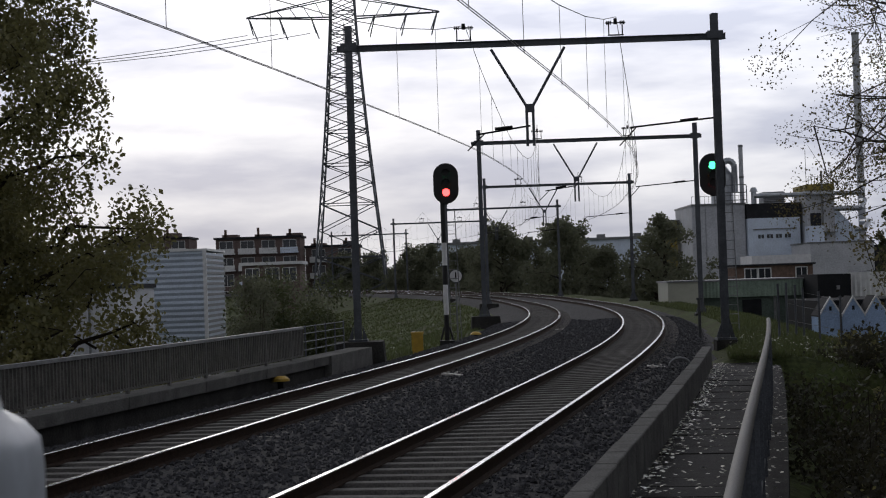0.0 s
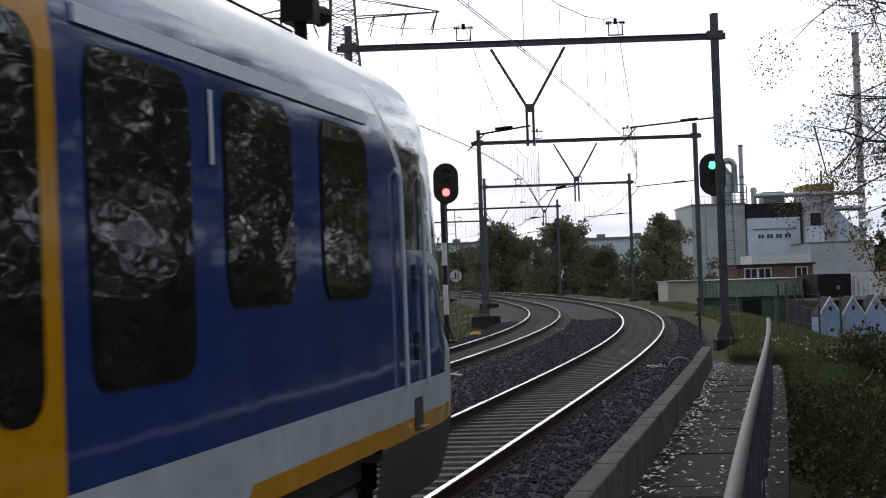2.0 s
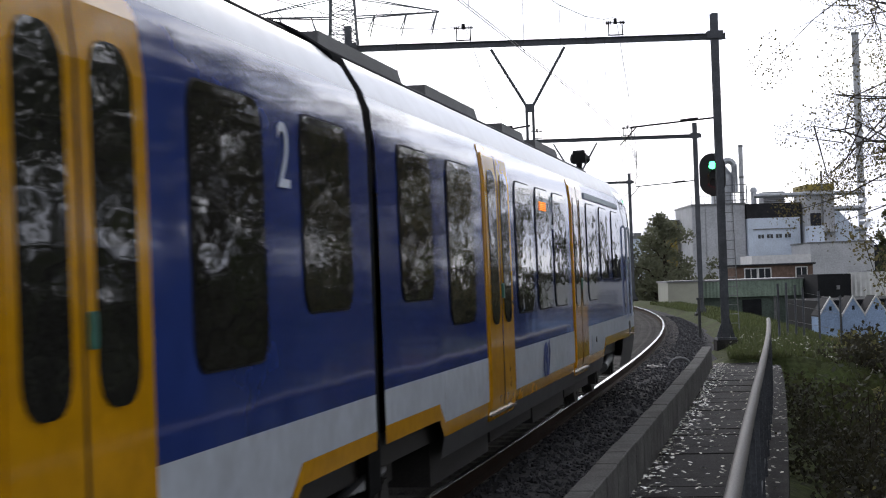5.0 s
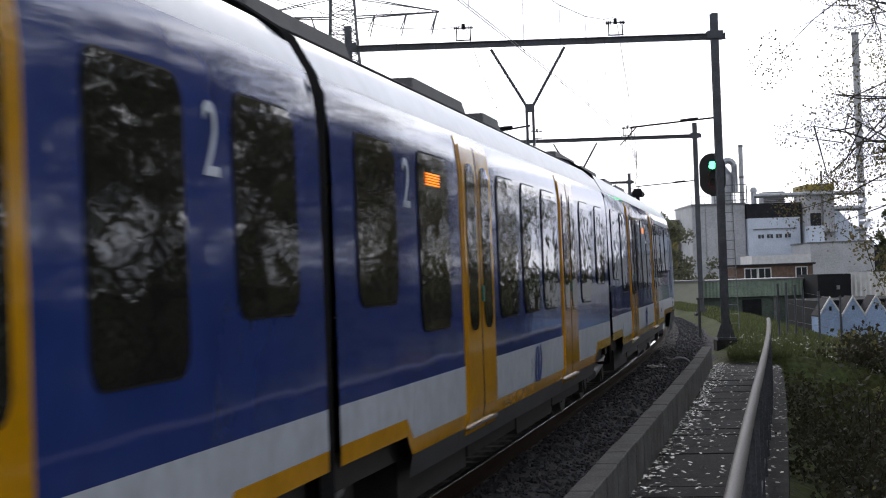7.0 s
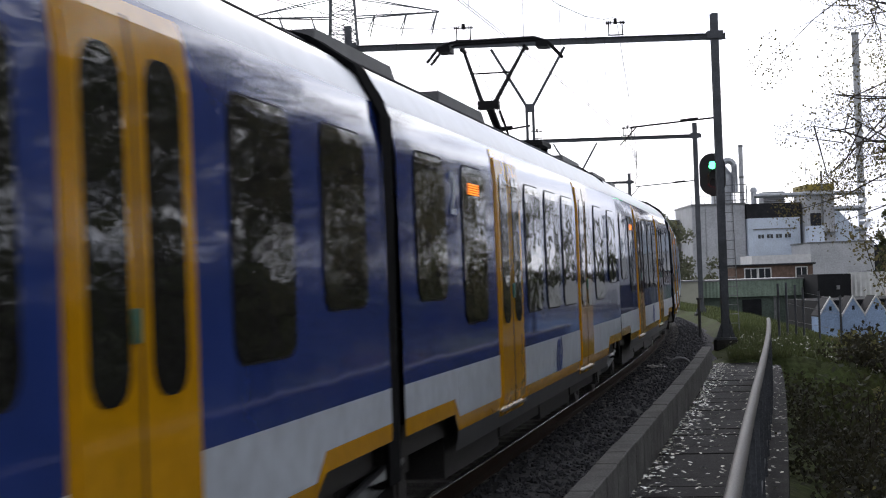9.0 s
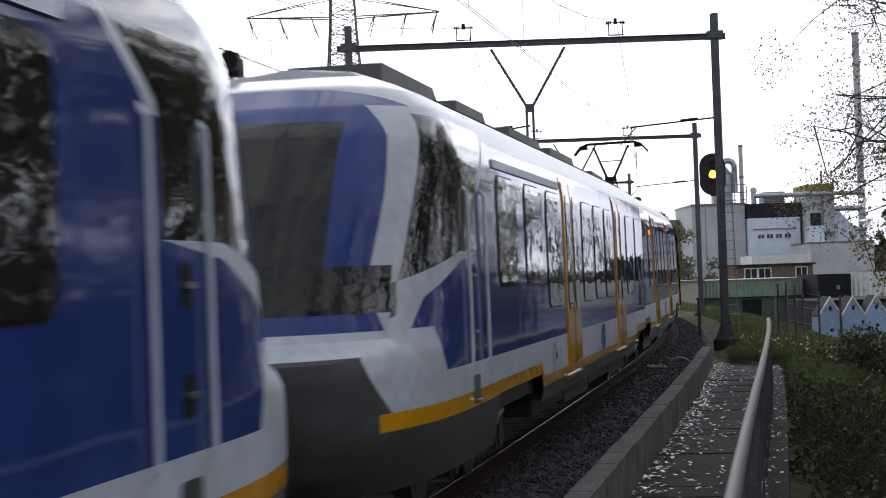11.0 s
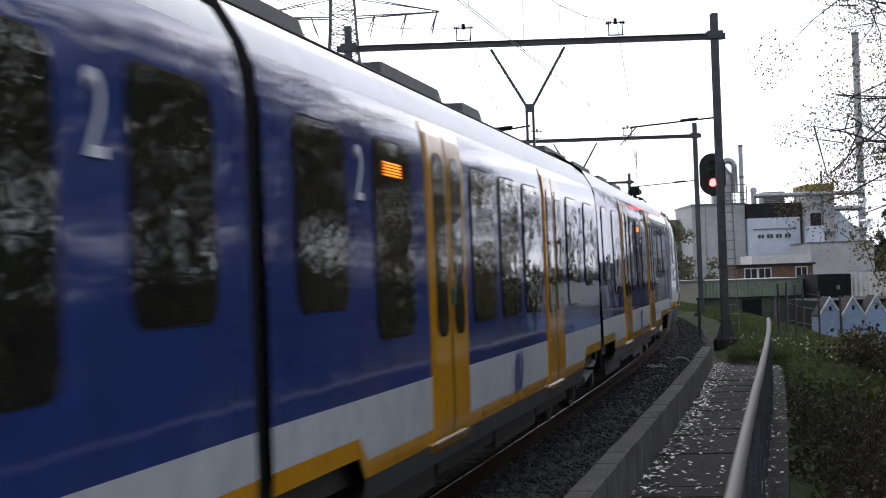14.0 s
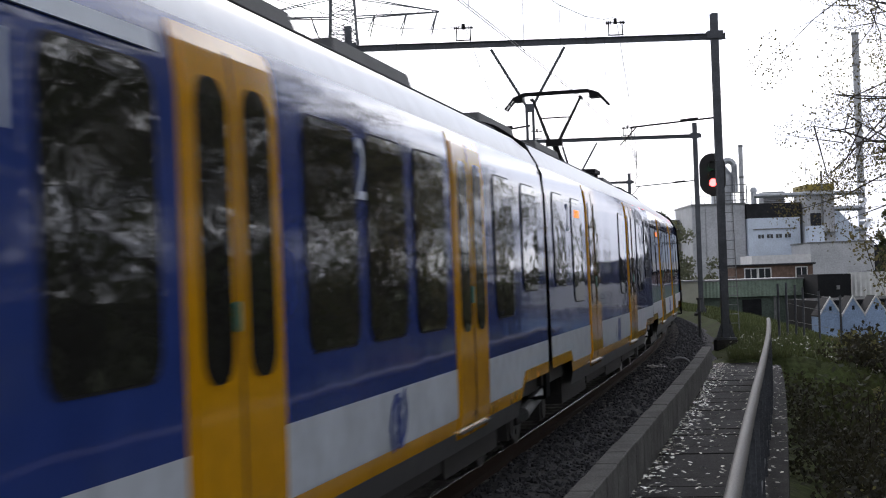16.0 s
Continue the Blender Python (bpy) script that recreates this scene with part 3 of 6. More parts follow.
    # boarding rails, footholds and the step by the cab door
    for s in (1, -1):
        for u in (3.92, 3.14):
            bb = bmesh.new()
            wob = lambda z: s * (width_at(z) + .035 - (.0 if u > 3.3 else .01))
            zz = [1.2, 1.26, 2.0, 2.70, 2.76]
            for p_, q_ in zip(zz, zz[1:]):
                rod(bb, (wob(p_) - (.05 * s if p_ < 1.21 else 0), tip - u, p_), (wob(q_) - (.05 * s if q_ > 2.75 else 0), tip - u, q_), .016, 8)
            part("grab_rail", bb, M_PALE, car, "grey grab rail by the cab door")
        for z in (2.0, 1.52):
            bb = bmesh.new()
            rounded(bb, tip - 3.48, tip - 3.34, z - .1, z + .1, 1.40, 1.447, .02, s)
            part("foothold", bb, M_BLACK, car, "dark recessed foothold")
            bb = bmesh.new()
            rounded(bb, tip - 3.47, tip - 3.35, z - .01, z + .02, 1.42, 1.47, .01, s)
            part("foothold_bar", bb, M_STEEL, car)
        bb = bmesh.new()
        rounded(bb, tip - 3.56, tip - 3.28, .93, 1.16, 1.40, 1.447, .04, s)
        part("cab_step", bb, M_SKIRT, car, "recessed step")
        bb = bmesh.new()
        rounded(bb, tip - 3.5, tip - 3.3, .94, .955, 1.40, 1.5, .006, s)
        part("step_tread", bb, M_STEEL, car)
    bb = bmesh.new()
    rod(bb, (0, tip - .3, .98), (0, tip + .12, .98), .14, 12)
    bx(bb, -.2, .2, tip - .1, tip + .2, .85, 1.12)
    part("coupler", bb, M_BOGIE, car, "dark steel automatic coupler", bevel=.02)


GW = .30  # half of the space between two car bodies


def end_car(flip, first_class=True):
    """A driving car. Origin on the track at mid length, nose towards +y; a flipped one is turned by its pose."""
    car = empty("train_car", label="blue and yellow electric train driving car with a sloping nose", category="train car", group="cars of the train")
    L = 21.69 / 2
    tip = L
    d = L - 10.4
    shell(car, -L + GW / 2, tip - CAB, [(-L - 1, -L + 1.95), (tip - 7.4, tip - 2.0)])
    cab(car, tip)
    big, low = 1.62, 1.90
    car_doors(car, [d, d - 6.37])
    sgn = [(d + 5.03, 1.12, low, 2.92), (d + 3.27, 1.14, low, 2.92), (d + 1.62, 1.16, big, 2.92), (d - 1.83, 1.16, big, 2.92), (d - 3.26, 1.1, big, 2.92), (d - 4.7, 1.1, big, 2.92), (d - 8.22, 1.1, big, 2.92), (d - 9.97, 1.1, low - .06, 2.92)]
    car_windows(car, sgn)
    for s in (1, -1):
        b = bmesh.new()
        rounded(b, d + .98, d + 5.7, 2.99, 3.07, 1.42, 1.456, .01, s)
        part("class_stripe", b, M_PALE, car, "pale stripe above the windows")
        numeral(car, "1", d + 2.5, 2.55, .5, s)
        numeral(car, "2", d - 2.55, 2.5, .55, s)
        logo(car, d - 3.4, s)
        b = bmesh.new()
        rounded(b, d + 1.72, d + 1.80, 1.02, 1.10, 1.42, 1.447, .01, s)
        part("socket_cover", b, M_SKIRT, car)
        rb = bmesh.new()
        rounded(rb, d + 1.2, d + 1.4, .95, 1.14, 1.42, 1.445, .02, s)
        part("hatch", rb, M_WHITE, car)
    display(car, d - 3.26, 2.74)
    roof_gear(car, [(-8.6, -5.2, -.5, .5, .24), (-4.4, -1.0, -.5, .5, .24), (L - 10.3, L - 8.0, -.5, .5, .24), (L - 7.2, L - 4.3, -.5, .5, .24)])
    horn(car, tip - 3.6)
    return car


def mid_car(blank=False, panto=False):
    car = empty("train_car", label=("blue and yellow electric train middle car with a blank middle wall" if blank else "blue and yellow electric train middle car with two yellow doors"), category="train car", group="cars of the train")
    L = 16.19 / 2
    shell(car, -L + GW / 2, L - GW / 2, [(-L - 1, -L + 1.95), (L - 1.95, L + 1)])
    car_doors(car, [3.15, -3.15])
    w = [(6.85, 1.1, 1.84, 2.92), (5.0, 1.12, 1.62, 2.92), (-5.0, 1.1, 1.62, 2.92), (-6.85, 1.1, 1.84, 2.92)]
    w += [(1.5, 1.1, 1.62, 2.92)] if blank else [(1.5, 1.16, 1.62, 2.92), (0, 1.1, 1.62, 2.92), (-1.5, 1.1, 1.62, 2.92)]
    car_windows(car, w)
    for s in (1, -1):
        numeral(car, "2", 5.95, 2.5, .5, s)
        numeral(car, "2", -5.95, 2.5, .5, s)
        logo(car, .25 * s, s)
        b = bmesh.new()
        rounded(b, -.2, 0.0, .95, 1.14, 1.42, 1.445, .02, s)
        part("hatch", b, M_WHITE, car)
    display(car, -5.0, 2.74)
    roof_gear(car, [(-6.6, -3.4, -.5, .5, .24), (L - 9.3, L - 6.1, -.5, .5, .24), (L - 5.2, L - 3.6, -.5, .5, .24)] if not panto else [(-6.6, -3.4, -.5, .5, .24), (-1.6, 1.6, -.5, .5, .24)])
    if panto:
        pantograph(car, 5.4)
    return car


def spot(s0, half, flip=False):
    """The pose of a car whose middle is s0 along the line and whose pivots are half metres from it."""
    a, b = at(s0 - half), at(s0 + half)
    y = (b - a).normalized()
    lean = -math.atan2(cant(s0), 1.5)
    x = Vector((y.y, -y.x, 0)).normalized()
    z = x.cross(y)
    m = Matrix((x, y, z)).transposed().to_4x4()
    m = m @ Matrix.Rotation(lean, 4, 'Y')
    if flip:
        m = m @ Matrix.Rotation(math.pi, 4, 'Z')
    mid = (a + b) / 2
    mid.z += cant(s0) / 2
    return Matrix.Translation(mid) @ m


def nose_at(t):
    """How far the leading nose has come along the line."""
    return -2.62e-4 * t ** 4 + 7.229e-3 * t ** 3 + .290755 * t ** 2 + 3.449899 * t + 8.02 + .55 * math.exp(-((t - 11.1) / 1.35) ** 2) + .05 * min(t / 8, 1)


TRAIN = []   # thing, metres behind the leading nose, half pivot distance, turned round


def unit(front, blank3):
    a = end_car(False)
    bellows(a, -21.69 / 2 + GW / 2 + .02)
    TRAIN.append((a, front + 21.69 / 2, 8.2, False))
    m1 = mid_car(False, False)
    bellows(m1, -16.19 / 2 + GW / 2 + .02)
    TRAIN.append((m1, front + 21.69 + 16.19 / 2, 8.0, False))
    m2 = mid_car(blank3, True)
    bellows(m2, -16.19 / 2 + GW / 2 + .02)
    TRAIN.append((m2, front + 37.88 + 16.19 / 2, 8.0, False))
    z = end_car(True)
    TRAIN.append((z, front + 54.07 + 21.69 / 2, 8.2, True))
    for d in (5.0, 21.69, 37.88, 54.07, 75.76 - 5.0):
        TRAIN.append((bogie(front + d), front + d, 1.2, False))


unit(0.0, False)
unit(76.2, True)


# ---- sleepers and stones ----
def sleeper_mesh():
    b = bmesh.new()
    bx(b, -1.28, 1.28, -.13, .13, -.21, 0)
    for v in b.verts:
        if v.co.z > -.1:
            v.co.y *= .82
            if abs(v.co.x) > 1.2:
                v.co.x *= .985
    me = bpy.data.meshes.new("sleeper")
    b.to_mesh(me)
    b.free()
    me.materials.append(M_SLEEPER)
    return me


SLEEPER = sleeper_mesh()
far_bm = bmesh.new()
for track_off, start in ((0.0, 2.0), (-GAP, 8.0)):
    holder = empty("sleepers", label="row of grey concrete sleepers half sunk in the stones", category="sleepers", kind="structure")
    s = start
    while s < 150:
        p_ = at(s, track_off, -.165 + cant(s) * .5)
        m_ = Matrix.Translation(p_) @ Matrix.Rotation(-heading(s) + random.uniform(-.006, .006), 4, 'Z') @ Matrix.Rotation(-math.atan2(cant(s), 1.5), 4, 'Y')
        if s < 85:
            o_ = new("sleeper", SLEEPER)
            o_.parent = holder
            o_.matrix_world = m_
        else:
            bx(far_bm, -1.28, 1.28, -.12, .12, -.2, 0, m_)
        s += .6
tagged(part("sleepers_far", far_bm, M_SLEEPER), "distant concrete sleepers under both tracks", "sleepers", kind="stuff")

rng = np.random.default_rng(4)
oct_v = [(1, 0, 0), (-1, 0, 0), (0, 1, 0), (0, -1, 0), (0, 0, 1), (0, 0, -1)]
oct_f = [(0, 2, 4), (2, 1, 4), (1, 3, 4), (3, 0, 4), (2, 0, 5), (1, 2, 5), (3, 1, 5), (0, 3, 5)]
vs, fs = [], []
bed_u = [-GAP - 2.9, -GAP - 2.2, -GAP - 1.35, -GAP - .9, -GAP - .66, -GAP + .66, -GAP + .9, -GAP + 1.35, -GAP / 2, -1.35, -.9, -.66, .66, .9, 1.35, 1.9, 2.3]
bed_z = [-.62, -.27, -.17, -.16, -.235, -.235, -.16, -.16, -.22, -.16, -.16, -.235, -.235, -.16, -.15, -.22, -.42]
for i in range(72000):
    s = 6 + 74 * rng.random() ** 1.7
    u = rng.uniform(-GAP - 2.6, 2.25)
    if (abs(u) < .62 or abs(u + GAP) < .62) and rng.random() < .75:
        continue
    if min(abs(u - o_) for o_ in (-.75, .75, -GAP - .75, -GAP + .75)) < .1:
        continue
    z = float(np.interp(u, bed_u, bed_z)) + cant(s) * .5
    c = at(s, u, z + rng.uniform(-.01, .02))
    r = rng.uniform(.018, .046)
    q = Euler(rng.uniform(0, 6.28, 3)).to_matrix()
    k = len(vs)
    sc = rng.uniform(.65, 1.25, (6, 1))
    pts = np.array(oct_v) * sc * r @ np.array(q).T + np.array(c)
    vs.extend(map(tuple, pts))
    fs.extend([(k + a, k + b_, k + d_) for a, b_, d_ in oct_f])
me = bpy.data.meshes.new("ballast_stones")
me.from_pydata(vs, [], fs)
me.materials.append(M_STONE)
tagged(new("ballast_stones", me), "loose dark grey crushed stones between the rails", "ballast stones", kind="stuff")

# ---- low wall, walkway and handrail on the near side of the line ----
wall_side = empty("wall_walkway", label="low weathered concrete wall between the track and the walkway", category="wall", kind="structure")
s = -14.0
while s < 41.0:
    b = bmesh.new()
    e = min(s + .985, 41.2)
    for a, c in ((s, e),):
        ra = [at(a, u, z) for u, z in ((2.2, -.6), (2.42, -.6), (2.42, .2), (2.2, .2))]
        rc = [at(c, u, z) for u, z in ((2.2, -.6), (2.42, -.6), (2.42, .2), (2.2, .2))]
        va, vc = [b.verts.new(q) for q in ra], [b.verts.new(q) for q in rc]
        for i in range(4):
            j = (i + 1) % 4
            b.faces.new((va[i], va[j], vc[j], vc[i]))
        b.faces.new(va[::-1])
        b.faces.new(vc)
    jitter = random.uniform(-.006, .006)
    for v in b.verts:
        v.co.z += jitter
    bmesh.ops.recalc_face_normals(b, faces=b.faces)
    part("wall_block", b, M_CONC, wall_side, bevel=.012)
    s += 1.0

walkway = empty("walkway", label="narrow walkway of dark damp slabs beside the track", category="walkway", kind="structure")
s = -14.0
while s < 41.5:
    b = bmesh.new()
    e = s + .79
    for a, c in ((s, e),):
        dz = random.uniform(-.008, .008)
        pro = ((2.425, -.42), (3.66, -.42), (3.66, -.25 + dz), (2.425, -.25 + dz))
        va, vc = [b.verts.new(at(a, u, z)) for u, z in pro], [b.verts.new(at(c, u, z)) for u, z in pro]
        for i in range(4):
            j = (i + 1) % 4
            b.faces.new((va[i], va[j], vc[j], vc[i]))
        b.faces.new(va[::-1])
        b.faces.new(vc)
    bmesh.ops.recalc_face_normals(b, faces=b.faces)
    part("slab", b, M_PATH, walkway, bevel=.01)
    s += .8
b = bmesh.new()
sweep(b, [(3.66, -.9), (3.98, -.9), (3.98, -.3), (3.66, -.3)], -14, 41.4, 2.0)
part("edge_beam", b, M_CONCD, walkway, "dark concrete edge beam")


def handrail():
    thing = empty("handrail", label="grey steel handrail with thin uprights along the walkway", category="handrail", kind="structure")
    b = bmesh.new()
    n = 12
    sweep(b, [(3.72 + .045 * math.cos(2 * math.pi * i / n), .84 + .045 * math.sin(2 * math.pi * i / n)) for i in range(n)], -14, 38.9, 1.0)
    part("top_rail", b, M_HANDRAIL, thing, "weathered round top rail", smooth=True)
    b = bmesh.new()
    sweep(b, [(3.70, -.14), (3.74, -.14), (3.74, -.10), (3.70, -.10)], -14, 38.9, 2.0)
    part("bottom_rail", b, M_MAST, thing)
    s = 4.0
    while s < 38.9:
        b = bmesh.new()
        rod(b, at(s, 3.72, -.12), at(s, 3.72, .81), .008, 5)
        part("upright", b, M_MAST, thing)
        s += .125
    s = 4.0
    while s < 39:
        b = bmesh.new()
        bx(b, -.03, .03, -.012, .012, -.35, .82, Matrix.Translation(at(s, 3.73, 0)) @ Matrix.Rotation(-heading(s), 4, 'Z'))
        part("post", b, M_MAST, thing)
        s += 2.0


handrail()

# fallen leaves, wet; their pale colour carries the glint of the sky
M_LEAFWET = mat("wet_leaf_glint", (.72, .70, .58), .25, 0, .4, 20, 0, 90, random_amt=.45)
vs, fs = [], []
for i in range(2300):
    s = rng.uniform(9, 41.5)
    pick = rng.random()
    u = 2.45 + abs(rng.normal(0, .16)) if pick < .55 else (rng.uniform(2.45, 3.66) if pick < .85 else rng.uniform(3.7, 3.96))
    if u > 3.96:
        continue
    z = -.238 if u < 3.66 else -.29
    c = at(s, u, z + rng.uniform(.004, .02))
    if i % 5 == 0:
        c = at(rng.uniform(40.5, 54), rng.uniform(2.7, 6.5))
        c.z = land(c.x, c.y) + rng.uniform(.08, .14)
    r = rng.uniform(.010, .026)
    a = rng.uniform(0, 6.28)
    k = len(vs)
    tilt = rng.uniform(-.35, .35, 2)
    for j in range(6):
        w = a + j * math.pi / 3
        q = r * (1.0 if j % 3 else 1.5)
        vs.append((c[0] + q * math.cos(w), c[1] + q * math.sin(w), c[2] + q * (tilt[0] * math.cos(w) + tilt[1] * math.sin(w)) * .8 + .01))
    fs.append(tuple(range(k, k + 6)))
me = bpy.data.meshes.new("fallen_leaves")
me.from_pydata(vs, [], fs)
me.materials.append(M_LEAFWET)
tagged(new("fallen_leaves", me), "scattered wet leaves lying on the dark slabs, sky glint put into their pale colour", "fallen leaves", kind="stuff")

# ---- parapet and fence across the bridge on the far side ----
par = empty("parapet", label="pale concrete bridge parapet beside the far track", category="parapet", kind="structure")
s = 4.0
while s < 44:
    b = bmesh.new()
    e = min(s + 3.97, 44.4)
    pro = ((-7.35, -.02), (-6.78, -.02), (-6.76, .2), (-7.35, .2))
    va, vc = [b.verts.new(at(s, u, z)) for u, z in pro], [b.verts.new(at(e, u, z)) for u, z in pro]
    for i in range(4):
        j = (i + 1) % 4
        b.faces.new((va[i], va[j], vc[j], vc[i]))
    b.faces.new(va[::-1])
    b.faces.new(vc)
    bmesh.ops.recalc_face_normals(b, faces=b.faces)
    part("parapet_block", b, M_CONC, par, bevel=.012)
    s += 4.0
# dark concrete colour stands in for the shade under the parapet's overhang
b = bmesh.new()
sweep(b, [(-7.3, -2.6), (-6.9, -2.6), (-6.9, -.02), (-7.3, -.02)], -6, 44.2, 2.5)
part("bridge_beam", b, M_CONCD, par, "concrete beam below the parapet, coloured dark for the recess shade")
b = bmesh.new()
sweep(b, [(-7.35, -1.2), (-6.72, -1.2), (-6.72, .2), (-7.35, .2)], 41.5, 46.2, 2.0)
part("parapet_end", b, M_CONC, par, "pale concrete end block", bevel=.01)

M_FENCE = mat("dull_grey_fence_steel", (.125, .118, .108), .65, .3, .4, 4, .15, 40)


def bar_fence():
    thing = empty("bridge_fence", label="grey steel bar fence standing on the bridge parapet", category="fence", kind="structure")
    b = bmesh.new()
    sweep(b, [(-7.16, .90), (-7.06, .90), (-7.06, .96), (-7.16, .96)], 3, 40.2, 2.0)
    part("top_rail", b, M_GALV, thing, "pale flat top rail")
    b = bmesh.new()
    sweep(b, [(-7.13, .26), (-7.09, .26), (-7.09, .30), (-7.13, .30)], 3, 40.2, 2.0)
    part("bottom_rail", b, M_FENCE, thing)
    s = 8.0
    i = 0
    while s < 40.3:
        b = bmesh.new()
        big = i % 16 == 0
        w = .05 if big else .022
        bx(b, -.025, .025, -w, w, .2 if big else .28, .92, Matrix.Translation(at(s, -7.11, 0)) @ Matrix.Rotation(-heading(s), 4, 'Z'))
        part("post" if big else "bar", b, M_FENCE, thing)
        s += .13
        i += 1


bar_fence()
fence2 = empty("wire_fence", label="thin dark railing with three rails beside the grass slope", category="fence", kind="structure")
for a, c in ((40.6, 45.8),):
    for z in (.35, .55, .75, .92):
        b = bmesh.new()
        rod(b, at(a, -7.4, z), at(c, -7.4, z), .015, 6)
        part("rail", b, M_MAST, fence2)
    for s in np.arange(a, c + .1, 1.04):
        b = bmesh.new()
        rod(b, at(s, -7.4, -.2), at(s, -7.4, .95), .022, 6)
        part("post", b, M_MAST, fence2)


# ---- overhead line: portals, wires ----
def h_bar(b, w, d, t, m, z0, z1):
    """An H section, 2w wide and 2d deep, from z0 to z1."""
    pts = [(-w, -d), (w, -d), (w, -d + t), (t / 2, -d + t), (t / 2, d - t), (w, d - t), (w, d), (-w, d), (-w, d - t), (-t / 2, d - t), (-t / 2, -d + t), (-w, -d + t)]
    lo, hi = [b.verts.new(m @ Vector((x, y, z0))) for x, y in pts], [b.verts.new(m @ Vector((x, y, z1))) for x, y in pts]
    b.faces.new(lo[::-1])
    b.faces.new(hi)
    for i in range(12):
        j = (i + 1) % 12
        b.faces.new((lo[i], lo[j], hi[j], hi[i]))


def portal(xl, xr, y, zl, zr, zb, block):
    thing = empty("catenary_portal", label="grey steel portal frame carrying the overhead wires across both tracks", category="catenary portal", group="catenary portals")
    for x, zb0 in ((xl, zl), (xr, zr)):
        b = bmesh.new()
        h_bar(b, .10, .115, .02, Matrix.Translation((x, y, 0)), zb0, zb + .6)
        part("mast", b, M_MAST, thing, "wide flanged steel mast")
        b = bmesh.new()
        bx(b, x - .27, x + .27, y - .27, y + .27, zb0, zb0 + .06)
        for d in (-1, 1):
            vs_ = [b.verts.new(q) for q in ((x + d * .13, y - .02, zb0 + .06), (x + d * .26, y - .02, zb0 + .06), (x + d * .13, y - .02, zb0 + .45), (x + d * .13, y + .02, zb0 + .06), (x + d * .26, y + .02, zb0 + .06), (x + d * .13, y + .02, zb0 + .45))]
            for f in ((0, 1, 2), (5, 4, 3), (0, 3, 4, 1), (1, 4, 5, 2), (2, 5, 3, 0)):
                b.faces.new([vs_[k] for k in f])
        part("foot_plate", b, M_MAST, thing)
    b = bmesh.new()
    h_bar(b, .088, .085, .018, Matrix.Translation((0, y + .27, zb)) @ Matrix.Rotation(radians(90), 4, 'Y') @ Matrix.Rotation(radians(90), 4, 'Z'), xl - .35, xr + .35)
    part("beam", b, M_MAST, thing, "long horizontal steel beam")
    for x in (xl, xr):
        b = bmesh.new()
        bx(b, x - .22, x + .22, y + .135, y + .148, zb - .12, zb + .12)
        part("clamp_plate", b, M_MAST, thing)
        b = bmesh.new()
        bx(b, x - .22, x + .22, y - .16, y - .135, zb - .11, zb + .11)
        part("clamp_plate", b, M_MAST, thing)
    # insulator stools over each track, V hangers in the middle
    _, o = nearest(xl, y)
    tx = [float(np.interp(y, _Y, _X)) - GAP, float(np.interp(y, _Y, _X))]
    for x in tx:
        b = bmesh.new()
        for d in (-.19, .19):
            rod(b, (x + d, y + .27, zb + .12), (x + d, y + .27, zb + .44), .018, 8)
            for k in (-1, 0, 1):
                rod(b, (x + d + k * .05 - .015, y + .27, zb + .48), (x + d + k * .05 + .015, y + .27, zb + .48), .055, 10)
        rod(b, (x - .28, y + .27, zb + .48), (x + .28, y + .27, zb + .48), .018, 8)
        bx(b, x - .22, x + .22, y + .23, y + .31, zb + .12, zb + .15)
        rod(b, (x, y + .27, zb + .44), (x, y + .27, zb + .60), .05, 10)
        part("insulator_stool", b, M_BLACK, thing, "dark insulators on a small stool")
    mid = (tx[0] + tx[1]) / 2 - .35
    b = bmesh.new()
    for d in (-1, 1):
        rod(b, (mid + d * 1.03, y + .27, zb - .15), (mid + d * .05, y + .27, zb - 1.85), .04, 8)
    for d in (-.09, .09):
        rod(b, (mid + d, y + .27, zb - 1.75), (mid + d, y + .27, zb - 2.9), .04, 8)
    bx(b, mid - .13, mid + .13, y + .22, y + .32, zb - 1.95, zb - 1.72)
    part("v_hanger", b, M_MAST, thing, "dark V shaped hanger with two drop tubes")
    for x, d in ((tx[0], 1), (tx[1], 1)):
        x0 = mid if d < 0 else (mid if x == tx[0] else xr)
        zz = 6.05 if x == tx[0] else 6.1
        b = bmesh.new()
        rod(b, (x0, y + .27, zz + .2), (x + .3 * (1 if x0 > x else -1), y + .27, zz), .028, 6)
        rod(b, (x0 + (-.5 if x0 > x else .5), y + .27, zz + .18), (x0 + (-1.0 if x0 > x else 1.0), y + .27, zz + .14), .045, 8)
        rod(b, (x + .5 * (1 if x0 > x else -1), y + .27, zz + .02), (x, y + .27, 5.6), .02, 6)
        part("registration_arm", b, M_BLACK, thing, "thin arm with a dark insulator holding the wire")
    if block:
        bl = bmesh.new()
        bx(bl, xl - .75, xl + .85, y - .8, y + .8, zl - 1.6, zl - .004)
        for v in bl.verts:
            if v.co.z > zl - .5:
                v.co.x = xl + (v.co.x - xl) * .82
                v.co.y = y + (v.co.y - y) * .82
        ft = part("mast_footing", bl, M_CONCD, None, bevel=.03)
        tagged(ft, "dark concrete footing under a portal mast", "footing", group="portal footings")
        br = bmesh.new()
        bx(br, xr - .3, xr + .3, y - .3, y + .3, zr - 1.2, zr - .004)
        ft = part("mast_footing", br, M_CONCD, None, bevel=.03)
        tagged(ft, "dark concrete footing under a portal mast", "footing", group="portal footings")
    return thing


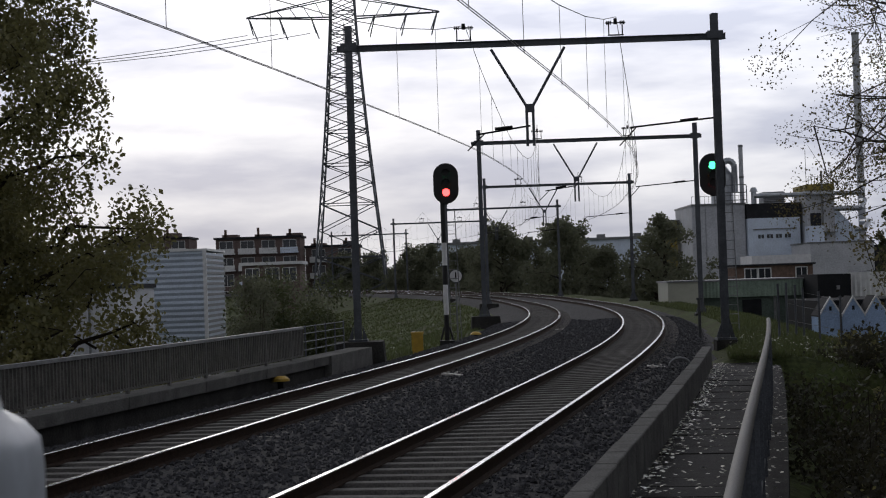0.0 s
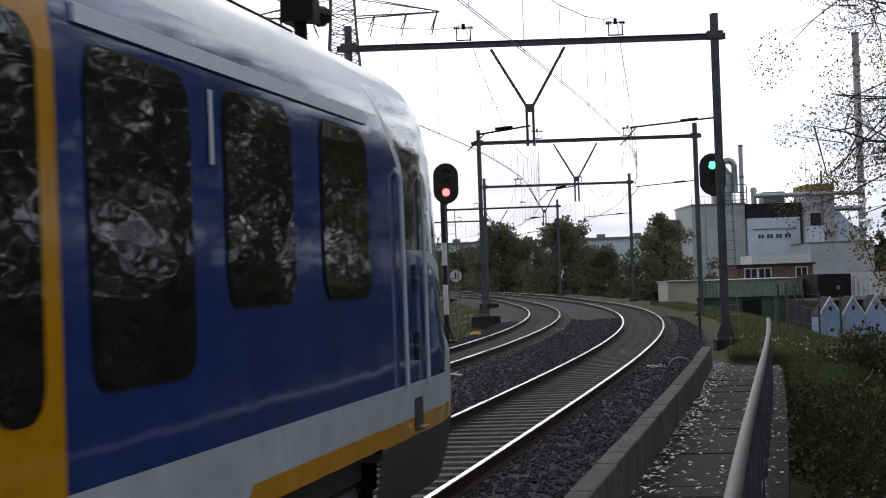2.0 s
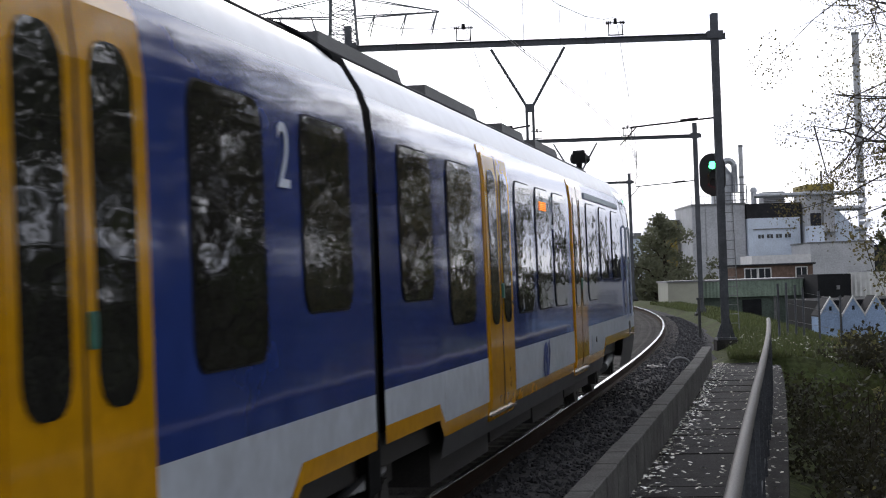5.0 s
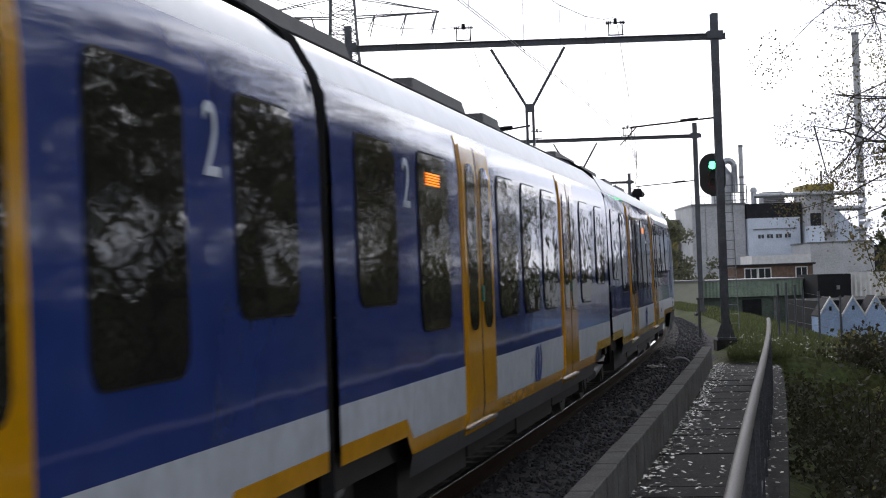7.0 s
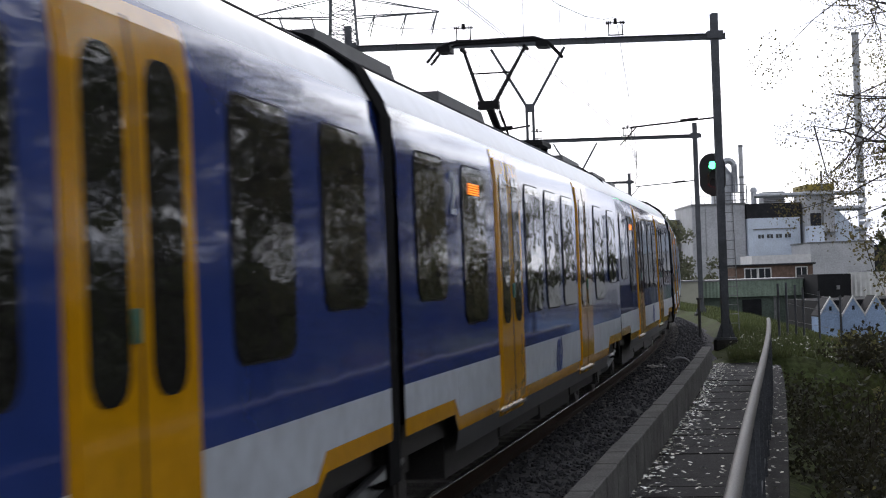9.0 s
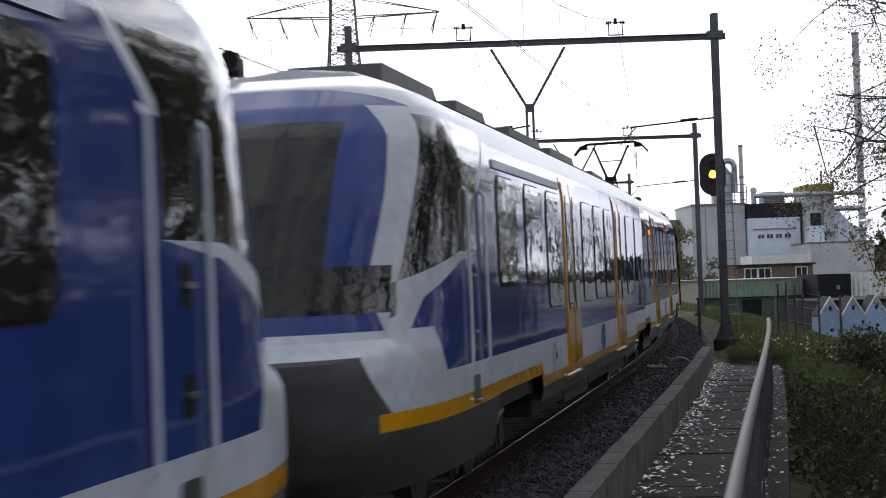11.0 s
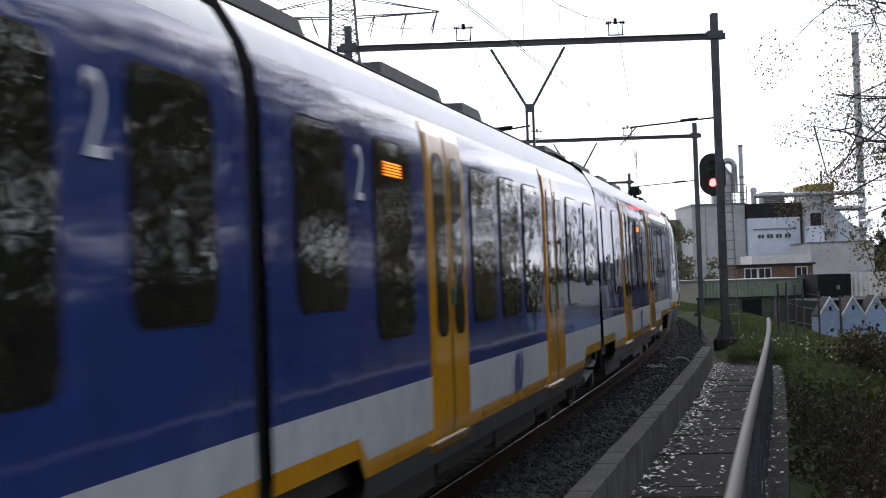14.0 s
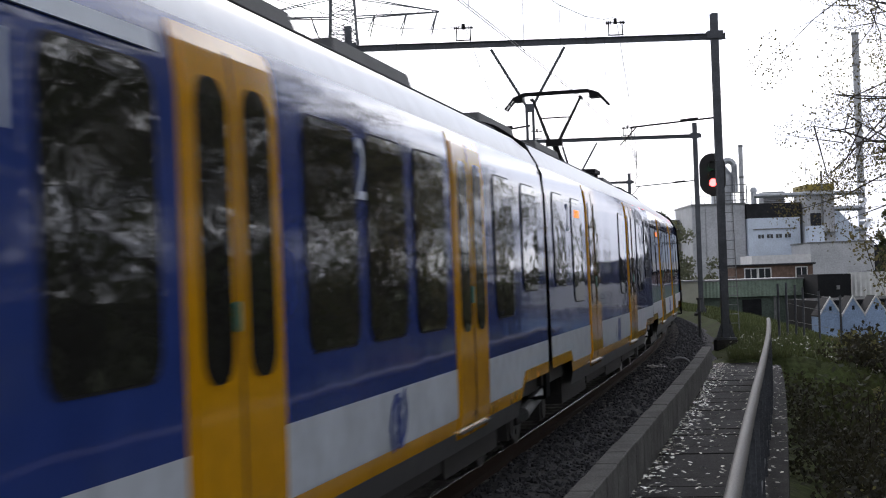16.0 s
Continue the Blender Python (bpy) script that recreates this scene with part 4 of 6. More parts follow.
PORTALS = [(-2.44, 7.78, 48.0, .38, .08, 8.58, 1), (1.85, 12.03, 81.0, .25, .02, 8.40, 1), (3.05, 13.25, 121.0, .25, .2, 8.45, 1), (.4, 10.55, 157.0, .3, .25, 8.4, 1), (-5.45, 4.7, 193.0, .2, .2, 8.5, 1), (-15.2, -5.0, 236.0, .2, .2, 8.6, 1)]
for q in PORTALS:
    portal(*q)


def wires(off):
    thing = empty("overhead_wire", label="overhead contact wires hung by droppers from a sagging carrying cable", category="overhead wire", group="overhead wires")
    stops = [-12.0] + [nearest(q[1], q[2])[0] for q in PORTALS] + [300.0]
    b = bmesh.new()
    for d in (-.022, .022):
        prev = None
        for s in np.arange(-12, 300, 3.0):
            k = [i for i in range(len(stops) - 1) if stops[i] <= s][-1]
            zig = .2 * (1 if k % 2 else -1) * (1 - 2 * (s - stops[k]) / (stops[k + 1] - stops[k]))
            p_ = at(s, off + d + zig, 5.58)
            if prev:
                rod(b, prev, p_, .0075, 5, cap=False)
            prev = p_
    part("contact_wire", b, M_WIRE, thing, "pair of dark contact wires")
    b = bmesh.new()
    for i in range(len(stops) - 1):
        n = 12
        last = None
        for k in range(n + 1):
            f = k / n
            s = stops[i] + f * (stops[i + 1] - stops[i])
            z = 9.1 - 4 * 2.6 * f * (1 - f)
            p_ = at(s, off, z)
            if last:
                rod(b, last, p_, .010, 5, cap=False)
            last = p_
            if 0 < k < n:
                bd = bmesh.new()
                rod(bd, p_, at(s, off, 5.6), .0055, 4, cap=False)
                part("dropper", bd, M_WIRE, thing)
    part("carrier_cable", b, M_WIRE, thing, "sagging carrying cable")


wires(0.0)
wires(-GAP)

# ---- signals ----
M_HEAD = mat("matt_black_signal_board", (.008, .008, .009), .6, 0, .2, 6, .05, 60)
M_RED = mat("red_signal_light", (1.0, .05, .05), .4, emit=6.0)
M_GREEN = mat("green_signal_light", (.06, 1.0, .32), .4, emit=3.4)
M_AMBER = mat("amber_signal_light", (1.0, .36, .04), .4, emit=3.0)
M_POSTW = mat("white_post_paint", (.75, .75, .75), .5, 0, .15, 6)
LAMP_COVERS = []


def signal(base, z_head, post_dx, lamps_at, tall):
    """A colour light signal. All lenses glow; added black discs slide over the unlit ones. lamps_at: name and height on
    the board.
    """
    thing = empty("railway_signal", label="tall black oval railway signal on a striped post", category="railway signal", group="railway signals")
    thing.location = base
    b = bmesh.new()
    w, h = .42, tall / 2
    pts = []
    for i in range(13):
        a = math.pi * i / 12
        pts.append((w * math.cos(a), h - w + w * math.sin(a)))
    for i in range(13):
        a = math.pi + math.pi * i / 12
        pts.append((w * math.cos(a), -h + w + w * math.sin(a)))
    f = [b.verts.new((x, -.02, z_head + z)) for x, z in pts]
    k = [b.verts.new((x, .03, z_head + z)) for x, z in pts]
    b.faces.new(f)
    b.faces.new(k[::-1])
    for i in range(len(pts)):
        j = (i + 1) % len(pts)
        b.faces.new((f[j], f[i], k[i], k[j]))
    bmesh.ops.recalc_face_normals(b, faces=b.faces)
    board = part("backboard", b, M_HEAD, thing, "black oval backboard")
    b = bmesh.new()
    bx(b, -.16, .16, .03, .3, z_head - h + .2, z_head + h - .2)
    part("lamp_housing", b, M_HEAD, thing, bevel=.02)
    for colour, z, m in lamps_at:
        b = bmesh.new()
        rod(b, (0, -.045, z_head + z), (0, -.015, z_head + z), .125, 20)
        part("lens", b, m, board, colour + " lens")
        b = bmesh.new()
        n = 14
        for r0 in (.13,):
            ra, rb = [], []
            for i in range(n + 1):
                a = math.pi * i / n * 1.1 - .16
                ra.append(b.verts.new((r0 * math.cos(a), -.02, z_head + z + r0 * math.sin(a))))
                rb.append(b.verts.new((r0 * math.cos(a), -.20, z_head + z + r0 * math.sin(a))))
            for i in range(n):
                b.faces.new((ra[i], ra[i + 1], rb[i + 1], rb[i]))
        part("hood", b, M_HEAD, board, "black lamp hood")
        b = bmesh.new()
        rod(b, (0, -.075, z_head + z), (0, -.055, z_head + z), .14, 20)
        sh = part("shutter", b, M_HEAD, thing, "added black disc hiding an unlit lamp")
        LAMP_COVERS.append((thing, colour, sh))
    # post with black and white bands
    z0 = 0.0
    top = z_head - h + .1
    bands = [(0, .9, M_HEAD), (.9, 1.9, M_POSTW), (1.9, 2.55, M_HEAD), (2.55, 3.3, M_POSTW), (3.3, top, M_HEAD)]
    for a, c, m in bands:
        b = bmesh.new()
        rod(b, (post_dx, .12, a), (post_dx, .12, c), .085, 12)
        part("post", b, m, thing, "white band" if m is M_POSTW else "black band")
    b = bmesh.new()
    bx(b, min(post_dx, 0) - .06, max(post_dx, 0) + .06, .06, .18, top - .12, top + .02)
    bx(b, -.06, .06, .06, .18, top - .02, top + .35)
    part("bracket", b, M_HEAD, thing)
    b = bmesh.new()
    bx(b, post_dx - .25, post_dx + .25, -.15, .38, -.5, .04)
    for d in (-1, 1):
        rod(b, (post_dx + d * .22, .12, 0), (post_dx + d * .08, .12, .5), .03)
    part("post_foot", b, M_HEAD, thing)
    # ladder behind the post
    for d in (-.17, .17):
        b = bmesh.new()
        rod(b, (post_dx + .32 + d, .55, 0), (post_dx + .22 + d, .4, top - .3), .018, 6)
        part("ladder_rail", b, M_GALV, thing)
    for i in range(int((top - .6) / .3)):
        b = bmesh.new()
        z = .3 + i * .3
        yy, xx = .55 - .15 * z / top, post_dx + .32 - .1 * z / top
        rod(b, (xx - .17, yy, z), (xx + .17, yy, z), .012, 5)
        part("ladder_rung", b, M_GALV, thing)
    return thing


SIG_L = signal((.17, 57.5, -.05), 5.28, -.13, [("green", .36, M_GREEN), ("amber", .03, M_AMBER), ("red", -.30, M_RED)], 1.36)
SIG_R = signal((8.78, 55.6, -.02), 5.14, .28, [("green", .29, M_GREEN), ("amber", .0, M_AMBER), ("red", -.27, M_RED)], 1.36)


# ---- small lineside things ----
def round_sign():
    thing = empty("speed_sign", label="round white sign with the black number 1 on a thin post", category="sign")
    b = bmesh.new()
    rod(b, (.4, 58.6, -.4), (.4, 58.6, 1.9), .03, 8)
    part("post", b, M_GALV, thing)
    b = bmesh.new()
    rod(b, (.4, 58.55, 2.13), (.4, 58.57, 2.13), .235, 24)
    part("rim", b, M_SKIRT, thing, "dark grey rim")
    b = bmesh.new()
    rod(b, (.4, 58.535, 2.13), (.4, 58.55, 2.13), .205, 24)
    part("plate", b, M_POSTW, thing, "white round plate")
    cu = bpy.data.curves.new("number", 'FONT')
    cu.body, cu.size, cu.extrude, cu.align_x, cu.align_y = "1", .36, .006, 'CENTER', 'CENTER'
    tmp = bpy.data.objects.new("number", cu)
    scene.collection.objects.link(tmp)
    me = bpy.data.meshes.new_from_object(tmp.evaluated_get(bpy.context.evaluated_depsgraph_get()))
    bpy.data.objects.remove(tmp)
    me.transform(pose(.4, 58.53, 2.13, 90))
    me.materials.clear()
    me.materials.append(M_BLACK)
    n_ = new("number", me)
    n_.parent = thing


round_sign()
M_YBOX = mat("yellow_plastic", (.55, .34, .03), .5, 0, .25, 5)
b = bmesh.new()
bx(b, -.19, .19, -.16, .16, -.3, .62)
box_ = tagged(part("relay_box", b, M_YBOX, None, bevel=.03), "yellow lineside cabinet standing in the grass", "cabinet")
box_.location = (-.95, 57.0, -.35)
b = bmesh.new()
bx(b, -.21, .21, -.18, .18, .62, .68)
part("lid", b, M_YBOX, box_, "yellow lid", bevel=.01)


def cap_post(x, y, z, r=.2):
    thing = empty("marker_post", label="short black post with a yellow mushroom cap", category="marker post", group="marker posts")
    b = bmesh.new()
    rod(b, (x, y, z - .3), (x, y, z + .28), .07, 10)
    part("stem", b, M_BLACK, thing)
    b = bmesh.new()
    rod(b, (x, y, z + .26), (x, y, z + .31), r, 18, r * .98)
    rod(b, (x, y, z + .31), (x, y, z + .37), r * .98, 18, r * .55)
    part("cap", b, M_YBOX, thing, "yellow cap", smooth=True)


cap_post(-3.62, 37.4, -.32, .2)
cap_post(1.1, 63.5, -.3, .2)
M_PLATE = mat("pale_cast_plate", (.5, .48, .45), .6, 0, .3, 12, .2, 60)
for s, o in ((37.9, -GAP + 1.15), (38.9, 1.28), (65.5, -GAP + 1.2)):
    b = bmesh.new()
    bx(b, -.22, .22, -.16, .16, -.05, .015)
    for v in b.verts:
        if v.co.x > 0:
            v.co.z -= .05
    for dx in (-.1, .08):
        for dy in (-.09, .02, .1):
            bx(b, dx - .02, dx + .02, dy - .02, dy + .02, .0, .03)
    ob = part("track_plate", b, M_PLATE, None)
    ob.matrix_world = Matrix.Translation(at(s, o, -.1)) @ Matrix.Rotation(-heading(s), 4, 'Z')
    tagged(ob, "pale cast plate bolted beside a rail", "track plate", group="track plates")
b = bmesh.new()
c = at(39.5, 1.75, -.28)
prev = None
for i in range(13):
    a = math.pi * i / 12
    q = c + Vector((.25 * math.cos(a), 0, .30 * math.sin(a) ** .7 if 0 < i < 12 else 0))
    if prev:
        rod(b, prev, q, .035, 8)
    prev = q
tagged(part("cable_hoop", b, M_GALV, None, smooth=True), "grey cable hoop standing in the stones", "cable hoop")
b = bmesh.new()
for z in (.95, .35):
    rod(b, (8.05, 55.0, z - .25), (8.15, 55.0, z - .25), .05)
rod(b, (8.1, 55.0, -.3), (8.1, 55.0, 1.15), .05, 8)
bx(b, 8.02, 8.18, 54.92, 55.08, 1.1, 1.16)
tagged(part("marker_stake", b, M_SKIRT, None), "dark stake with pale caps beside the mast", "stake")
for x, y in ((9.7, 50.2), (10.2, 51.5), (10.6, 52.2), (11.0, 53.0), (11.7, 54.0), (12.6, 55.0)):
    b = bmesh.new()
    zz = land(x, y)
    rod(b, (x, y, zz - .2), (x, y, zz + 1.6), .035, 6)
    tagged(part("fence_post", b, M_MAST, None), "thin dark fence post in the grass", "fence post", group="fence posts")
strand = [Vector((x, y, land(x, y))) for x, y in ((10.2, 51.5), (11.0, 53.0), (12.6, 55.0))]
wf = empty("wire_strands", label="slack thin fence wires strung between the dark posts", category="fence wire")
for z in (.5, 1.0, 1.45):
    for p_, q_ in zip(strand, strand[1:]):
        b = bmesh.new()
        rod(b, p_ + Vector((0, 0, z)), q_ + Vector((0, 0, z)), .006, 4)
        part("wire", b, M_GALV, wf)


# ---- plants ----
M_BARK = mat("dark_bark", (.045, .036, .028), .9, 0, .4, 6, .6, 40)
M_BIRCHBARK = mat("birch_bark", (.10, .09, .085), .85, 0, .5, 6, .4, 40)


def leaf_mat(name, col, col2):
    m = mat(name, col, .6, 0, .3, .8, 0, 8, spread=col2, random_amt=.45)
    n, l = m.node_tree.nodes, m.node_tree.links
    b = n["Principled BSDF"]
    tr = n.new("ShaderNodeBsdfTranslucent")
    mx = n.new("ShaderNodeMixShader")
    mx.inputs["Fac"].default_value = .45
    tr.inputs["Color"].default_value = (*[min(1, c * 1.6) for c in col], 1)
    l.new(b.outputs["BSDF"], mx.inputs[1])
    l.new(tr.outputs["BSDF"], mx.inputs[2])
    l.new(mx.outputs["Shader"], n["Material Output"].inputs["Surface"])
    return m


M_LEAF_G = leaf_mat("olive_green_leaves", (.14, .13, .052), (.09, .094, .036))
M_LEAF_Y = leaf_mat("autumn_yellow_leaves", (.18, .11, .03), (.09, .08, .025))
M_LEAF_R = leaf_mat("rusty_red_leaves", (.19, .06, .02), (.10, .05, .02))
M_LEAF_D = leaf_mat("dark_green_leaves", (.05, .058, .022), (.032, .042, .017))
M_LEAF_F = leaf_mat("woodland_leaves", (.115, .12, .075), (.075, .082, .052))
M_LEAF_P = leaf_mat("pale_birch_leaves", (.12, .10, .045), (.08, .08, .035))


def leaves_mesh(name, centres, radii, count, size, material, seed, flat=1.0):
    """Many small pointed leaves scattered in clumps."""
    g = np.random.default_rng(seed)
    w = np.array(radii) ** 2.0
    w = w / w.sum()
    pick = g.choice(len(centres), count, p=w)
    def unit_rows(v):
        return v / (np.linalg.norm(v, axis=1, keepdims=True) + 1e-9)
    d = unit_rows(g.normal(size=(count, 3))) * (np.array(radii)[pick] * g.random(count) ** .45)[:, None]
    d[:, 2] *= flat
    c = np.array(centres)[pick] + d
    a = unit_rows(g.normal(size=(count, 3)))
    b_ = unit_rows(np.cross(a, g.normal(size=(count, 3))))
    L = (size * g.uniform(.6, 1.35, count))[:, None]
    W = L * .36
    vs = np.stack([c - a * L * .5, c + b_ * W, c + a * L * .6, c - b_ * W], 1).reshape(-1, 3).tolist()
    fs = np.arange(count * 4).reshape(-1, 4).tolist()
    me = bpy.data.meshes.new(name)
    me.from_pydata(vs, [], fs)
    me.materials.append(material)
    return me


def tree(x, y, z, height, spread, seed, leafmat, leaves, size, trunk=.16, bark=None, lean=0.0, label="", clump=.75, start=.28, limbs=11, twigs=4, droop=0.0):
    g = np.random.default_rng(seed)
    thing = empty("tree", label=label or "leafy tree with thinning autumn leaves and dark branches", category="tree")
    thing.location = (x, y, z)
    b = bmesh.new()
    pts = [Vector((0, 0, 0))]
    for i in range(1, 9):
        f = i / 8
        pts.append(Vector((lean * f * height * .3 + g.normal() * .06 * height * .2, g.normal() * .05 * height * .2, f * height * .92)))
    for i in range(8):
        rod(b, pts[i], pts[i + 1], trunk * (1 - i / 8.6), 8, trunk * (1 - (i + 1) / 8.6), cap=False)
    centres, radii = [], []
    for k in range(limbs):
        f = start + (1 - start) * (k + .5) / limbs
        i = min(7, int(f * 8))
        o = pts[i].lerp(pts[i + 1], f * 8 - i)
        a = k * 2.4 + g.uniform(-.5, .5)
        reach = spread * (1.05 - .75 * ((f - start) / (1 - start)) ** 1.6) * g.uniform(.7, 1.15)
        tip = o + Vector((math.cos(a) * reach, math.sin(a) * reach, reach * g.uniform(.25, .7)))
        mid = o.lerp(tip, .5) + Vector((0, 0, reach * .08))
        r0 = trunk * (1 - f) * .6 + .015
        n_seg, prev = 6, o
        for q_ in range(1, n_seg + 1):
            f_ = q_ / n_seg
            nx = (o.lerp(mid, f_ * 2) if f_ < .5 else mid.lerp(tip, f_ * 2 - 1)) + Vector(g.normal(size=3)) * reach * .035 * (1 if q_ < n_seg else 0)
            rod(b, prev, nx, r0 * (1 - .85 * (q_ - 1) / n_seg), 5, r0 * (1 - .85 * f_), cap=False)
            prev = nx
        for j in range(twigs):
            q = o.lerp(tip, .35 + .65 * j / (twigs - 1))
            e = q + Vector(g.normal(size=3)) * reach * .28 - Vector((0, 0, droop * reach))
            h_ = q.lerp(e, .5) + Vector(g.normal(size=3)) * reach * .05
            rod(b, q, h_, .006 + r0 * .22, 4, .006 + r0 * .1, cap=False)
            rod(b, h_, e, .006 + r0 * .1, 4, .004, cap=False)
            for _k in range(2 if twigs > 5 else 0):
                rod(b, h_, h_ + Vector(g.normal(size=3)) * reach * .14 - Vector((0, 0, reach * .06)), .006, 3, .003, cap=False)
            centres.append(tuple(e))
            radii.append(clump * g.uniform(.55, 1.15) * spread * .34)
        centres.append(tuple(tip))
        radii.append(clump * spread * .3)
    centres.append(tuple(pts[-1]))
    radii.append(clump * spread * .34)
    part("trunk", b, bark or M_BARK, thing, "dark trunk with branches")
    me = leaves_mesh("crown", centres, radii, leaves, size, leafmat, seed + 1)
    o_ = new("crown", me)
    o_.parent = thing
    tagged(o_, kind="stuff")
    return thing


# big trees behind the bridge fence
tree(-11.9, 44.0, -3.6, 17.0, 3.9, 11, M_LEAF_G, 60000, .135, .26, label="tall olive green tree with dense thinning leaves behind the fence", limbs=30, start=.14, clump=.74, twigs=6)
tree(-10.7, 41.0, -3.8, 7.8, 2.3, 12, M_LEAF_G, 15000, .10, .12, label="lower olive green tree leaning over the bridge fence", limbs=11, start=.3)
tree(-9.2, 37.0, -3.6, 4.5, 1.3, 13, M_LEAF_G, 1500, .10, .06, label="thin yellowing sapling behind the bridge fence")
tree(-6.7, 40.0, -3.5, 4.0, 1.2, 14, M_LEAF_G, 900, .13, .05, label="thin green sapling behind the bridge fence")
tree(-15.5, 52.0, -3.6, 12.5, 3.6, 15, M_LEAF_G, 7000, .18, .22)
# birch beside the walkway, its branches reach into the sky
tree(10.6, 31.5, -3.2, 14.5, 3.9, 21, M_LEAF_P, 66000, .047, .12, M_BIRCHBARK, label="birch with sparse drooping twigs and few leaves", limbs=40, start=.42, clump=.42, twigs=9, droop=.14)
tree(13.8, 44.0, -3.2, 12.0, 3.0, 27, M_LEAF_P, 9000, .09, .12, M_BIRCHBARK, label="birch with sparse twigs further along the slope", limbs=20, clump=.5, twigs=7)
# tall trees lining the slope beside and behind the viewpoint
src_ = tree(9.5, 8.0, -3.2, 15.0, 3.6, 31, M_LEAF_D, 3900, .2, .24, label="tall thinning tree with a bare lower trunk beside the walkway", limbs=18, start=.27, clump=.75)
tagged(src_, group="trees on the slope")
for i, (x, y) in enumerate(((9.6, 15.0), (10.8, 20.0), (15.4, 27.0), (16.6, 39.5), (20.6, 31.0), (12.4, 23.5), (13.0, 31.5), (18.2, 35.0), (17.4, 44.0), (23.0, 50.0), (21.0, 60.0), (27.0, 72.0), (26.0, 84.0), (35.0, 96.0), (8.2, 1.5), (11.0, -5.0), (9.4, -18.0), (12.5, -26.0), (16.0, -12.0))):
    copy_thing(src_, pose(x, y, -3.2, 0, 0, i * 71.0))


def bush(x, y, z, r, h, seed, m, n, size, label, name="bush"):
    g = np.random.default_rng(seed)
    thing = empty(name, label=label, category="bush", group="bushes")
    thing.location = (x, y, z)
    b = bmesh.new()
    cs, rs = [], []
    for k in range(12):
        a, q = g.uniform(0, 6.28), r * g.uniform(.15, .95)
        tip = Vector((math.cos(a) * q, math.sin(a) * q, h * g.uniform(.45, 1.0)))
        rod(b, (tip.x * .15, tip.y * .15, 0), tip, .018, 4, .005, cap=False)
        cs.append(tuple(tip))
        rs.append(r * g.uniform(.22, .42))
        cs.append(tuple(tip * .6))
        rs.append(r * g.uniform(.25, .45))
    part("branchwork", b, M_BARK, thing)
    o_ = new("foliage", leaves_mesh("foliage", cs, rs, n, size, m, seed + 3))
    o_.parent = thing
    tagged(o_, kind="stuff")
    return thing


g_ = np.random.default_rng(77)
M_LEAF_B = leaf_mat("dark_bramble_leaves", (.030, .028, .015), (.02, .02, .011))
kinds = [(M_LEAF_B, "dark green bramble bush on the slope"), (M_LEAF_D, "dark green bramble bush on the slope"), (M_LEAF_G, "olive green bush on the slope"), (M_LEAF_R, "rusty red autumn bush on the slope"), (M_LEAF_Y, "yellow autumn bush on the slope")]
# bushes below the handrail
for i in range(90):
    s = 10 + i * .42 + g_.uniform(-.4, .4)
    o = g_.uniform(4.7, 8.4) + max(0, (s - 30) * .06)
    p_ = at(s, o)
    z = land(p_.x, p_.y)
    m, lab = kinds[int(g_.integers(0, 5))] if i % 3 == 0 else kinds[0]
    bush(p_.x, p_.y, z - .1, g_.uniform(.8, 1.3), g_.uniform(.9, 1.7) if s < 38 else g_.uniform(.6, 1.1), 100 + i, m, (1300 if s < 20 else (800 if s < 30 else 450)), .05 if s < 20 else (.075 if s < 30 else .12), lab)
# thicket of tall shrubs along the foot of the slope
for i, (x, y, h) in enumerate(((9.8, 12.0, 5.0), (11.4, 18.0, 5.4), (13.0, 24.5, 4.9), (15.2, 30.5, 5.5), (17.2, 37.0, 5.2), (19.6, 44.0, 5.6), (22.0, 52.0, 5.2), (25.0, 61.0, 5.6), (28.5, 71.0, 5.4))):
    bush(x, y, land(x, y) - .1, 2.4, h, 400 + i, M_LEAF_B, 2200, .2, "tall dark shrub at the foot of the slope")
# row of slender young trees with a hedge, across the low land
slim = tree(29.0, 112.0, -3.0, 9.6, 1.1, 61, M_LEAF_D, 2400, .22, .1, label="slender dark young tree in a row behind a hedge", limbs=14, start=.2)
tagged(slim, group="row of slender trees")
for i in range(1, 15):
    c = copy_thing(slim, pose(28.6 + i * 2.0 + .7 * math.sin(i * 2.1), 112 - i * .3, -3.0, 0, 0, i * 63.0))
    c.scale = (1, 1, (.82, 1.0, .9, 1.08, .76)[i % 5])
for i in range(9):
    bush(29.6 + i * 3.6, 110 - i * .5, -3.1, 2.5, 5.4, 450 + i, M_LEAF_B, 1500, .32, "dark hedge shrub below slender trees")
# low bramble cover on the slope below the handrail
cov, cor = [], []
for i in range(900):
    s = 8 + 33 * g_.random() ** 1.3
    p_ = at(s, g_.uniform(4.05, 9.0))
    cov.append((p_.x, p_.y, land(p_.x, p_.y) + g_.uniform(.0, .35)))
    cor.append(g_.uniform(.2, .5))
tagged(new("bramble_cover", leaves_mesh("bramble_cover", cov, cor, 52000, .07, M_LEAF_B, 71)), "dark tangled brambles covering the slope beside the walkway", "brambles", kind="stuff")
# scrub among the posts and towards the blue gables
for i in range(26):
    x, y = g_.uniform(10.5, 22), g_.uniform(48, 72)
    if x < .17 * y + .6:
        continue
    top = 2.0 - 2.9 * y / 75 - land(x, y)
    if top < .4:
        continue
    bush(x, y, land(x, y) - .1, g_.uniform(.7, 1.3), min(g_.uniform(.9, 2.0), top * .85), 200 + i, [M_LEAF_D, M_LEAF_G, M_LEAF_Y][i % 3], 420, .15, "scrubby bush on the rough slope")
